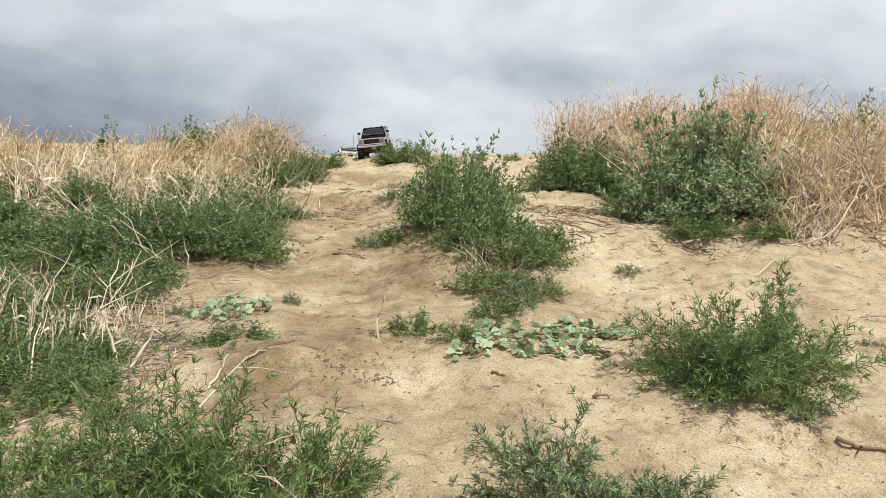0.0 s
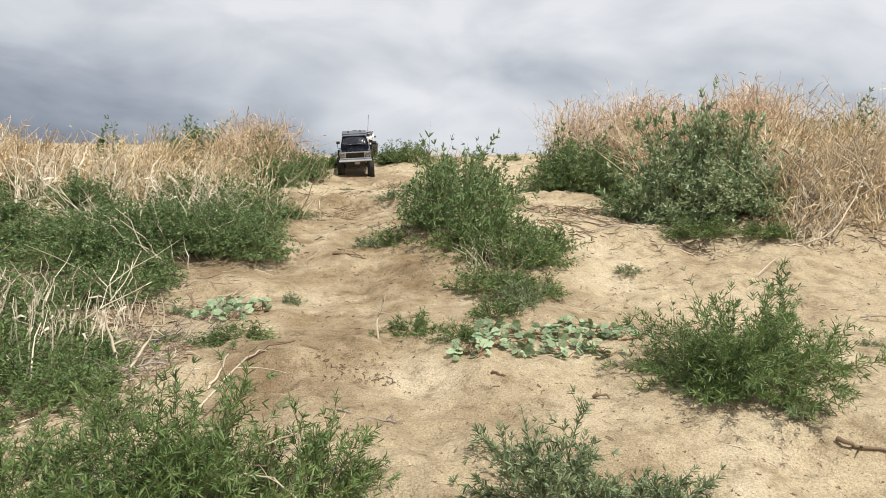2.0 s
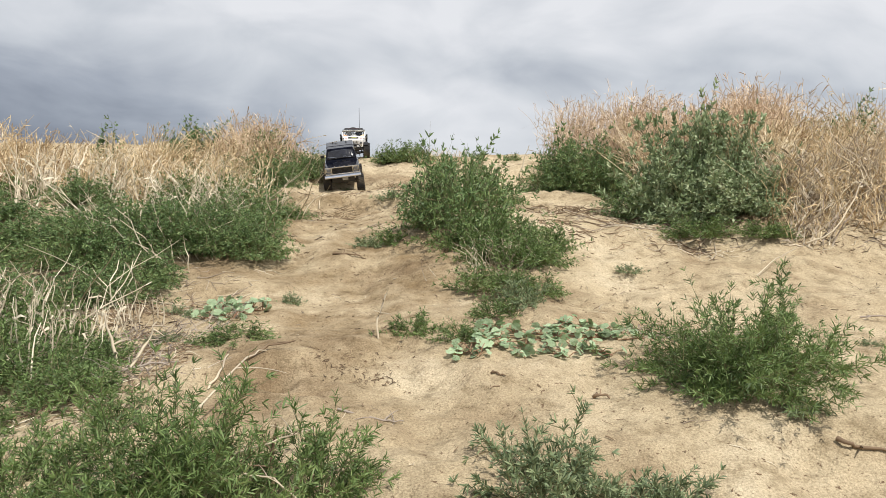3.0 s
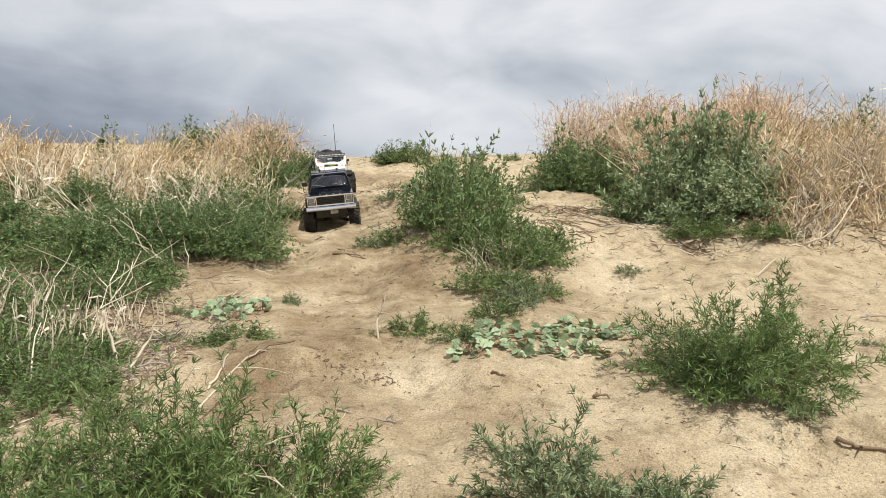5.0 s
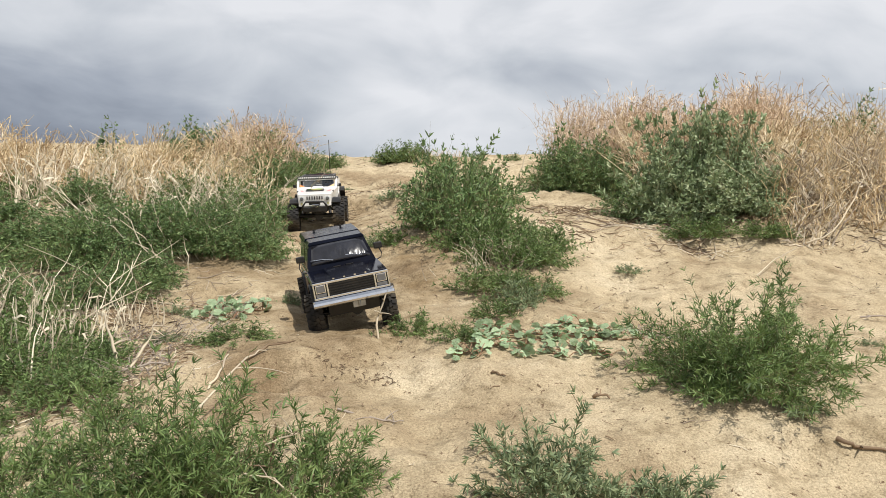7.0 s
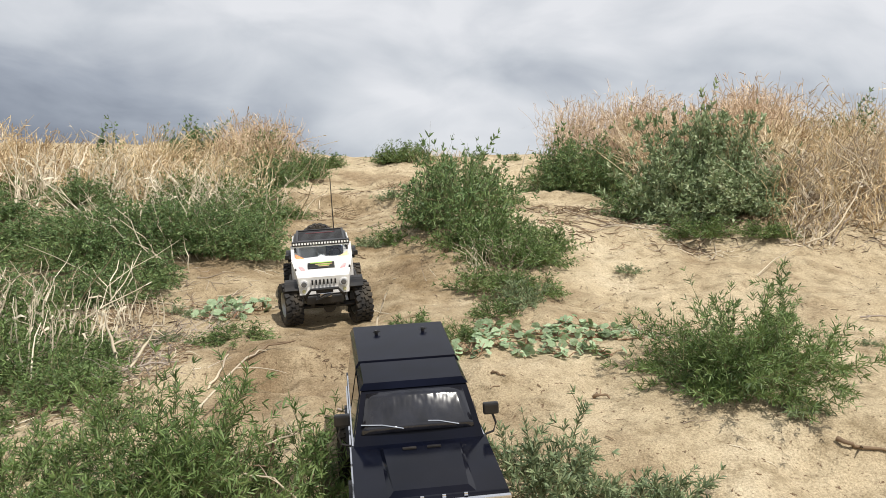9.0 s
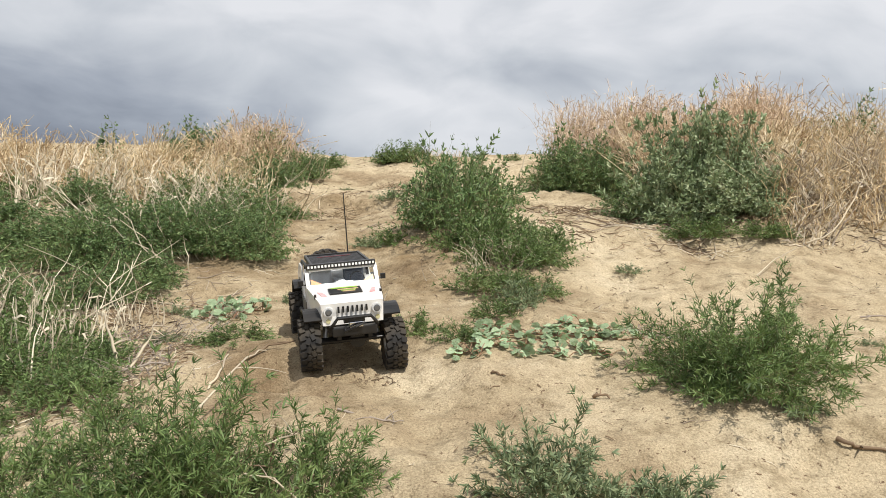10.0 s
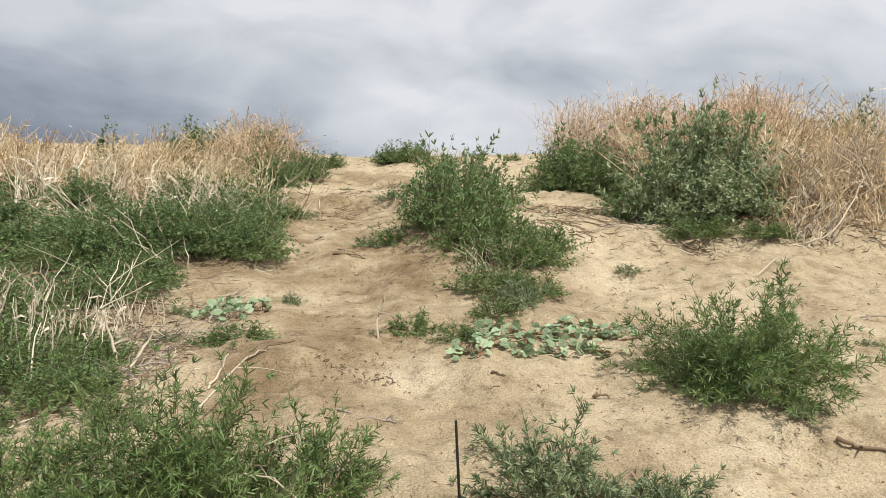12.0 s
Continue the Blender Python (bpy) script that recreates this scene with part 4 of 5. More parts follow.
def wavy_screen_material():
    """Thin tinted plastic, wavy and scuffed, so that the sun breaks up on it."""
    m = material("wavy_windscreen", (0.012, 0.013, 0.019), 0.13, 0.0, 0.3, 30, 0.5, 0.0, 0.02)
    t = m.node_tree
    b = t.nodes["Principled BSDF"]
    tc = t.nodes.new("ShaderNodeTexCoord")
    mp = t.nodes.new("ShaderNodeMapping")
    mp.inputs["Scale"].default_value = (1.6, 0.7, 0.7)
    n = t.nodes.new("ShaderNodeTexNoise")
    n.inputs["Scale"].default_value, n.inputs["Detail"].default_value = 12, 3
    bp = t.nodes.new("ShaderNodeBump")
    bp.inputs["Strength"].default_value, bp.inputs["Distance"].default_value = 0.8, 0.007
    t.links.new(tc.outputs["Object"], mp.inputs["Vector"])
    t.links.new(mp.outputs[0], n.inputs["Vector"])
    t.links.new(n.outputs["Fac"], bp.inputs["Height"])
    t.links.new(bp.outputs["Normal"], b.inputs["Normal"])
    t.links.new(bp.outputs["Normal"], b.inputs["Coat Normal"])
    return m


WAVY_SCREEN = wavy_screen_material()


def part(name, bm, mat, parent, label="", bevel=0.0, smooth=False):
    """One mesh object under a thing or a part."""
    if bevel:
        hard = [e for e in bm.edges if len(e.link_faces) == 2 and e.calc_face_angle(0) > 0.6]
        bmesh.ops.bevel(bm, geom=hard, offset=bevel, segments=2, affect="EDGES", profile=0.6, clamp_overlap=True)
    bmesh.ops.recalc_face_normals(bm, faces=bm.faces)
    me = bpy.data.meshes.new(name)
    bm.to_mesh(me)
    bm.free()
    if smooth:
        me.polygons.foreach_set("use_smooth", np.ones(len(me.polygons), bool))
    me.materials.append(mat)
    return mesh_part(name, me, parent, label)


def box(x, y, z, sx, sy, sz, bm=None, turn=None):
    """A block centred at x, y, z."""
    bm = bm or bmesh.new()
    m = Matrix.Translation((x, y, z)) @ (turn or Matrix.Identity(4)) @ Matrix.Diagonal((sx, sy, sz, 1))
    bmesh.ops.create_cube(bm, size=1.0, matrix=m)
    return bm


def bar(a, b, r, bm=None, seg=10, r2=None):
    """A round bar from a to b."""
    bm = bm or bmesh.new()
    a, b = Vector(a), Vector(b)
    d = b - a
    m = Matrix.Translation((a + b) / 2) @ d.to_track_quat("Z", "Y").to_matrix().to_4x4()
    bmesh.ops.create_cone(bm, cap_ends=True, segments=seg, radius1=r, radius2=r if r2 is None else r2, depth=d.length, matrix=m)
    return bm


def bent(points, r, bm=None, seg=8):
    """A round bar bent along points."""
    bm = bm or bmesh.new()
    p = np.array(points, float)[None]
    v, f = tubes(p, np.full((1, len(points)), r), seg)
    vs = [bm.verts.new(q) for q in v]
    for q in f:
        bm.faces.new([vs[i] for i in q])
    bm.faces.new(vs[:seg])
    bm.faces.new(vs[-seg:])
    return bm


def prism(outline, x0, x1, bm=None):
    """A side outline of (y, z) points carried across from x0 to x1."""
    bm = bm or bmesh.new()
    rows = [[bm.verts.new((x, y, z)) for y, z in outline] for x in (x0, x1)]
    n = len(outline)
    for i in range(n):
        bm.faces.new([rows[0][i], rows[0][(i + 1) % n], rows[1][(i + 1) % n], rows[1][i]])
    bm.faces.new(rows[0])
    bm.faces.new(rows[1][::-1])
    return bm


def hull(bottom, top, bm=None):
    """A block between two four-cornered outlines."""
    bm = bm or bmesh.new()
    a, b = [bm.verts.new(p) for p in bottom], [bm.verts.new(p) for p in top]
    bm.faces.new(a[::-1]), bm.faces.new(b)
    for i in range(4):
        bm.faces.new([a[i], a[(i + 1) % 4], b[(i + 1) % 4], b[i]])
    return bm


def mix3(a, b, s):
    return Vector(a) * (1 - s) + Vector(b) * s


def pane(quad, u0, u1, v0, v1, proud=0.0012, thick=0.004, bm=None):
    """A thin plate on part of a four-cornered face: quad = bottom a, bottom b, top b, top a."""
    a, b, c, d = map(Vector, quad)
    n = (b - a).cross(d - a).normalized()
    at = lambda u, v: mix3(mix3(a, b, u), mix3(d, c, u), v)
    lo = [at(u0, v0), at(u1, v0), at(u1, v1), at(u0, v1)]
    return hull([p + n * (proud - thick) for p in lo], [p + n * proud for p in lo], bm)


def bowed(quad, u0, u1, v0, v1, bulge=(0.0055, 0.0020), n=(12, 6)):
    """A windscreen on part of a four-cornered face, bowed outwards both ways, closed behind."""
    a, b, c, d = map(Vector, quad)
    nor = (b - a).cross(d - a).normalized()
    bm = bmesh.new()
    grid = []
    for j in range(n[1] + 1):
        row = []
        for i in range(n[0] + 1):
            s, r = i / n[0], j / n[1]
            u, v = u0 + (u1 - u0) * s, v0 + (v1 - v0) * r
            out = 0.0008 + bulge[0] * (1 - (2 * s - 1) ** 2) + bulge[1] * (1 - (2 * r - 1) ** 2)
            row.append(bm.verts.new(mix3(mix3(a, b, u), mix3(d, c, u), v) + nor * out))
        grid.append(row)
    for j in range(n[1]):
        for i in range(n[0]):
            bm.faces.new([grid[j][i], grid[j][i + 1], grid[j + 1][i + 1], grid[j + 1][i]])
    rim = grid[0] + [r[-1] for r in grid[1:]] + grid[-1][-2::-1] + [r[0] for r in grid[-2:0:-1]]
    back = [bm.verts.new(p.co - nor * 0.012) for p in rim]
    for i in range(len(rim)):
        k = (i + 1) % len(rim)
        bm.faces.new([rim[i], back[i], back[k], rim[k]])
    return bm


def arc(cy, cz, r, a0, a1, n):
    return [(cy + r * math.cos(radians(a0 + (a1 - a0) * i / n)), cz + r * math.sin(radians(a0 + (a1 - a0) * i / n))) for i in range(n + 1)]


def tyre_mesh(R, W, lugs):
    """A carcass turned about the X axis with staggered tread blocks and side lugs."""
    bm = bmesh.new()
    prof = [(-0.36, 0.56), (-0.48, 0.66), (-0.50, 0.82), (-0.43, 0.925), (-0.2, 0.945), (0.2, 0.945), (0.43, 0.925), (0.50, 0.82), (0.48, 0.66), (0.36, 0.56)]
    seg = 48
    rings = []
    for i in range(seg):
        a = 2 * math.pi * i / seg
        rings.append([bm.verts.new((u * W, v * R * math.cos(a), v * R * math.sin(a))) for u, v in prof])
    for i in range(seg):
        p, q = rings[i], rings[(i + 1) % seg]
        for j in range(len(prof) - 1):
            bm.faces.new([p[j], p[j + 1], q[j + 1], q[j]])
        bm.faces.new([p[-1], p[0], q[0], q[-1]])
    for i in range(lugs):
        for k, (u, wid, off, skew) in enumerate([(-0.37, 0.27, 0.0, 14), (-0.12, 0.20, 0.5, -22), (0.12, 0.20, 0.0, 22), (0.37, 0.27, 0.5, -14)]):
            a = 2 * math.pi * (i + off) / lugs
            ln = 2 * math.pi * R / lugs * (0.62 if k in (0, 3) else 0.70)
            turn = Matrix.Rotation(a, 4, "X")
            m = turn @ Matrix.Translation((u * W, 0, R * 0.955)) @ Matrix.Rotation(radians(skew), 4, "Z") @ Matrix.Diagonal((wid * W, ln, R * 0.095, 1))
            bmesh.ops.create_cube(bm, size=1.0, matrix=m)
        for s in (-1, 1):
            a = 2 * math.pi * (i + (0.0 if s < 0 else 0.5)) / lugs
            m = Matrix.Rotation(a, 4, "X") @ Matrix.Translation((s * 0.485 * W, 0, R * 0.865)) @ Matrix.Diagonal((0.07 * W, 2 * math.pi * R / lugs * 0.5, R * 0.17, 1))
            bmesh.ops.create_cube(bm, size=1.0, matrix=m)
    bmesh.ops.recalc_face_normals(bm, faces=bm.faces)
    me = bpy.data.meshes.new("tyre")
    bm.to_mesh(me)
    bm.free()
    me.materials.append(RUBBER)
    return me


def rim_mesh(R, W, mat):
    """A dished rim with a lip, six spokes and a hub; its face looks along +X."""
    bm = bmesh.new()
    prof = [(-0.40, 0.57), (-0.40, 0.50), (0.10, 0.46), (0.40, 0.52), (0.44, 0.58), (0.40, 0.60)]
    seg = 32
    rings = [[bm.verts.new((u * W, v * R * math.cos(2 * math.pi * i / seg), v * R * math.sin(2 * math.pi * i / seg))) for u, v in prof] for i in range(seg)]
    for i in range(seg):
        p, q = rings[i], rings[(i + 1) % seg]
        for j in range(len(prof) - 1):
            bm.faces.new([p[j], p[j + 1], q[j + 1], q[j]])
    for i in range(6):
        m = Matrix.Rotation(2 * math.pi * i / 6, 4, "X") @ Matrix.Translation((0.16 * W, 0, 0.28 * R)) @ Matrix.Diagonal((0.12 * W, 0.16 * R, 0.42 * R, 1))
        bmesh.ops.create_cube(bm, size=1.0, matrix=m)
    bar((0.05 * W, 0, 0), (0.34 * W, 0, 0), 0.14 * R, bm, 12)
    bmesh.ops.recalc_face_normals(bm, faces=bm.faces)
    me = bpy.data.meshes.new("rim")
    bm.to_mesh(me)
    bm.free()
    me.materials.append(mat)
    return me


def add_wheels(truck, tyre, rim, x, y, R):
    """Four wheels, each a part with its tyre and rim; returns (wheel, x, y, steers)."""
    made = []
    for sx in (-1, 1):
        for sy in (-1, 1):
            w = new("wheel")
            w.parent = truck
            w.location = (sx * x, sy * y, R)
            mesh_part("tyre", tyre, w, "dusty black knobbly rubber")
            r = mesh_part("rim", rim, w)
            if sx < 0:
                r.matrix_basis = pose(0, 0, 0, 0, 0, 180)
            made.append((w, sx * x, sy * y, sy < 0))
    return made


def running_gear(truck, half, y, R, bright):
    """Frame rails, axles, skid, links and shock absorbers."""
    for s in (-1, 1):
        part("frame_rail", box(s * 0.036, 0, R + 0.022, 0.010, 2 * y + 0.13, 0.016), BLACK_PLASTIC, truck, bevel=0.001)
        bm = bar((-half, s * y, R), (half, s * y, R), 0.0085)
        bar((0.012, s * y - 0.02, R), (0.012, s * y + 0.02, R), 0.019, bm, 14)
        part("axle", bm, BLACK_PLASTIC, truck)
        for k in (-1, 1):
            bm = bar((k * 0.062, s * y, R + 0.008), (k * 0.050, s * y * 0.86, R + 0.075), 0.0065, None, 10)
            bar((k * 0.058, s * y * 0.96, R + 0.022), (k * 0.052, s * y * 0.89, R + 0.062), 0.0095, bm, 10)
            part("shock_absorber", bm, bright, truck)
            part("suspension_link", bar((k * 0.045, s * y, R - 0.006), (k * 0.026, s * 0.045, R + 0.004), 0.0032), DULL_METAL, truck)
    part("skid_plate", box(0, 0, R + 0.006, 0.062, 0.15, 0.016), BLACK_PLASTIC, truck, bevel=0.003)
    part("steering_rod", bar((-half * 0.85, -y - 0.022, R + 0.002), (half * 0.85, -y - 0.022, R + 0.002), 0.0032), BLACK_PLASTIC, truck)


def build_black_truck():
    t = thing("model_truck", "glossy black model off-road truck with chrome bumper and grille", "model truck", "radio-controlled model trucks")
    R, Y = 0.058, 0.156
    out_ = arc(-0.237, 0.148, 0.010, 90, 180, 6) + [ (-0.247, 0.104), (-0.240, 0.096)] + arc(-Y, 0.066, 0.076, 160, 22, 9) + [(-0.07, 0.088), (0.07, 0.088)] \
        + arc(Y, 0.066, 0.076, 158, 22, 9) + [(0.280, 0.100), (0.288, 0.112), (0.288, 0.168), (-0.088, 0.170)]
    part("body", prism(out_, -0.1015, 0.1015), BLACK_PAINT, t, "glossy black lower body", bevel=0.006)
    bm = hull([(-0.060, -0.238, 0.157), (0.060, -0.238, 0.157), (0.062, -0.098, 0.168), (-0.062, -0.098, 0.168)],
              [(-0.050, -0.226, 0.1635), (0.050, -0.226, 0.1635), (0.056, -0.112, 0.1745), (-0.056, -0.112, 0.1745)])
    hood = part("hood_bulge", bm, BLACK_PAINT, t, bevel=0.002)
    for k in (-1, 1):
        part("vent", box(k * 0.018, -0.118, 0.1752, 0.020, 0.006, 0.002), BLACK_PLASTIC, hood)
    # cabin
    b4 = [(-0.0985, -0.086, 0.169), (0.0985, -0.086, 0.169), (0.0985, 0.284, 0.169), (-0.0985, 0.284, 0.169)]
    t4 = [(-0.081, -0.032, 0.240), (0.081, -0.032, 0.240), (0.085, 0.270, 0.250), (-0.085, 0.270, 0.250)]
    part("cabin", hull(b4, t4), BLACK_PAINT, t, bevel=0.009)
    front = (b4[0], b4[1], t4[1], t4[0])
    part("windscreen", bowed(front, 0.050, 0.950, 0.20, 0.91), WAVY_SCREEN, t, "dark tinted windscreen", smooth=True)
    for q in ((b4[1], b4[2], t4[2], t4[1]), (b4[3], b4[0], t4[0], t4[3])):
        spans = ((0.055, 0.36), (0.42, 0.92)) if q[0][0] > 0 else ((0.64, 0.945), (0.08, 0.58))
        for u0, u1 in spans:
            part("side_window", pane(q, u0, u1, 0.10, 0.84), TINTED, t, bevel=0.0008)
    part("rear_window", pane((b4[2], b4[3], t4[3], t4[2]), 0.08, 0.92, 0.12, 0.85), TINTED, t)
    part("roof_front", hull([(-0.084, -0.036, 0.239), (0.084, -0.036, 0.239), (0.085, 0.068, 0.243), (-0.085, 0.068, 0.243)],
                            [(-0.077, -0.024, 0.2465), (0.077, -0.024, 0.2465), (0.079, 0.066, 0.2515), (-0.079, 0.066, 0.2515)]), ROOF_BLACK, t, "satin black roof", bevel=0.005)
    shell = part("roof_shell", hull([(-0.087, 0.070, 0.243), (0.087, 0.070, 0.243), (0.090, 0.276, 0.250), (-0.090, 0.276, 0.250)],
                                    [(-0.081, 0.072, 0.2535), (0.081, 0.072, 0.2535), (0.084, 0.268, 0.262), (-0.084, 0.268, 0.262)]), ROOF_BLACK, t, "satin black roof shell", bevel=0.0075)
    for k in (-1, 1):
        bm = bar((k * 0.043, 0.215, 0.256), (k * 0.043, 0.215, 0.267), 0.0032)
        bent([(k * 0.043 - 0.006, 0.212, 0.2645), (k * 0.043 + 0.004, 0.209, 0.265), (k * 0.043 + 0.007, 0.215, 0.2645), (k * 0.043 - 0.004, 0.219, 0.265)], 0.0009, bm, 5)
        part("body_pin", bm, BLACK_PLASTIC, shell)
    # front: chrome surround, black grille with bars, lamps
    f = -0.2475
    g = part("grille_surround", box(0, f - 0.0015, 0.1525, 0.205, 0.008, 0.006), CHROME, t, "chrome grille surround", bevel=0.0012)
    part("surround_rail", box(0, f - 0.0015, 0.1125, 0.205, 0.008, 0.006), CHROME, g, bevel=0.0012)
    for k in (-1, 1):
        part("surround_post", box(k * 0.064, f - 0.002, 0.1325, 0.005, 0.009, 0.035), CHROME, g, bevel=0.001)
        part("surround_post", box(k * 0.1005, f - 0.001, 0.1325, 0.004, 0.008, 0.035), CHROME, g, bevel=0.001)
    gr = part("grille", box(0, f, 0.1325, 0.123, 0.004, 0.034), BLACK_PLASTIC, t, "black barred grille")
    for i in range(5):
        part("bar", box(0, f - 0.004, 0.1195 + i * 0.0065, 0.122, 0.005, 0.0026), BLACK_PLASTIC, gr)
    for k in (-1, 1):
        h = part("headlight", box(k * 0.0825, f - 0.001, 0.1375, 0.028, 0.006, 0.022), CHROME, t, "square chrome headlight", bevel=0.001)
        part("lens", box(k * 0.0825, f - 0.0035, 0.1375, 0.023, 0.003, 0.018), LAMP_GLASS, h, bevel=0.0012)
        part("turn_signal", box(k * 0.0825, f - 0.001, 0.1205, 0.028, 0.005, 0.009), LAMP_GLASS, t, bevel=0.001)
    for i in range(4):
        part("badge", box(-0.0435 + i * 0.029, -0.2435, 0.1585, 0.0048, 0.003, 0.0035), CHROME, t)
    # black filler added under the body to block light and deepen the shade
    part("underbody_light_block", hull([(-0.068, -0.225, 0.056), (0.068, -0.225, 0.056), (0.068, 0.235, 0.056), (-0.068, 0.235, 0.056)],
                       [(-0.070, -0.235, 0.100), (0.070, -0.235, 0.100), (0.070, 0.245, 0.100), (-0.070, 0.245, 0.100)]), BLACK_PLASTIC, t, bevel=0.004)
    # bumpers
    ob = [(-0.262, 0.089), (-0.267, 0.092), (-0.2685, 0.097), (-0.266, 0.103), (-0.259, 0.1085), (-0.250, 0.1085), (-0.250, 0.089)]
    bp = part("front_bumper", prism(ob, -0.1085, 0.1085), CHROME, t, "chrome front bumper", bevel=0.0015)
    for k in (-1, 1):
        part("bumper_end", hull([(k * 0.1085, -0.264, 0.091), (k * 0.105, -0.264, 0.091), (k * 0.105, -0.226, 0.094), (k * 0.1085, -0.226, 0.094)],
                                [(k * 0.1085, -0.264, 0.1075), (k * 0.105, -0.264, 0.1075), (k * 0.105, -0.226, 0.1055), (k * 0.1085, -0.226, 0.1055)]), CHROME, bp)
    part("rear_bumper", box(0, 0.297, 0.098, 0.205, 0.014, 0.018), CHROME, t, bevel=0.002)
    bm = box(0.012, -0.246, 0.080, 0.034, 0.012, 0.016)
    bar((0.012, -0.254, 0.076), (0.012, -0.254, 0.088), 0.004, bm)
    part("tow_mount", bm, DULL_METAL, t, "dull metal tow mount", bevel=0.001)
    # sides
    for k in (-1, 1):
        for y0, y1 in ((-0.076, 0.078), (0.234, 0.262)):
            part("side_panel", box(k * 0.102, (y0 + y1) / 2, 0.121, 0.003, y1 - y0, 0.052), MAROON, t, "dusty maroon side stripe", bevel=0.001)
        part("side_trim", box(k * 0.1025, 0.012, 0.1500, 0.0025, 0.490, 0.0022), CHROME, t, "chrome trim line")
        part("window_trim", box(k * 0.0992, 0.09, 0.1695, 0.002, 0.34, 0.002), CHROME, t)
        part("door_handle", box(k * 0.103, 0.045, 0.160, 0.004, 0.014, 0.004), CHROME, t, bevel=0.001)
        for cy in (-Y, Y):
            bm = bmesh.new()
            pts = arc(cy, 0.066, 0.076, 165, 15, 10)
            for (ya, za), (yb, zb) in zip(pts[:-1], pts[1:]):
                box(k * 0.1045, (ya + yb) / 2, (za + zb) / 2, 0.008, math.hypot(yb - ya, zb - za) * 1.15, 0.005, bm,
                    Matrix.Rotation(math.atan2(zb - za, yb - ya), 4, "X"))
            part("wheel_arch", bm, BLACK_PLASTIC, t)
        m = part("mirror", box(k * 0.113, -0.068, 0.207, 0.024, 0.011, 0.018), BLACK_PLASTIC, t, bevel=0.003)
        part("mirror_arm", bent([(k * 0.101, -0.070, 0.166), (k * 0.116, -0.071, 0.171), (k * 0.120, -0.070, 0.184), (k * 0.115, -0.068, 0.199)], 0.0018), BLACK_PLASTIC, m)
        part("mirror_glass", box(k * 0.113, -0.0618, 0.207, 0.019, 0.0015, 0.013), LAMP_GLASS, m)
    for x0, x1 in ((-0.085, -0.022), (0.002, 0.062)):
        a, b = mix3(front[0], front[1], (x0 + 0.0985) / 0.197), mix3(front[0], front[1], (x1 + 0.0985) / 0.197)
        up = Vector((0, 0.054, 0.071)).normalized()
        bm = bent([a + up * 0.031 + Vector((0, -0.004, 0.004)), (a + b) / 2 + up * 0.028 + Vector((0, -0.005, 0.005)), b + up * 0.021 + Vector((0, -0.004, 0.004))], 0.0013, None, 6)
        part("wiper", bm, CHROME, t, "silver windscreen wiper")
    running_gear(t, 0.098, Y, R, GREY_PLASTIC)
    wheels = add_wheels(t, tyre_mesh(R, 0.046, 22), rim_mesh(R, 0.046, DULL_METAL), 0.1005, Y, R)
    return t, wheels, R


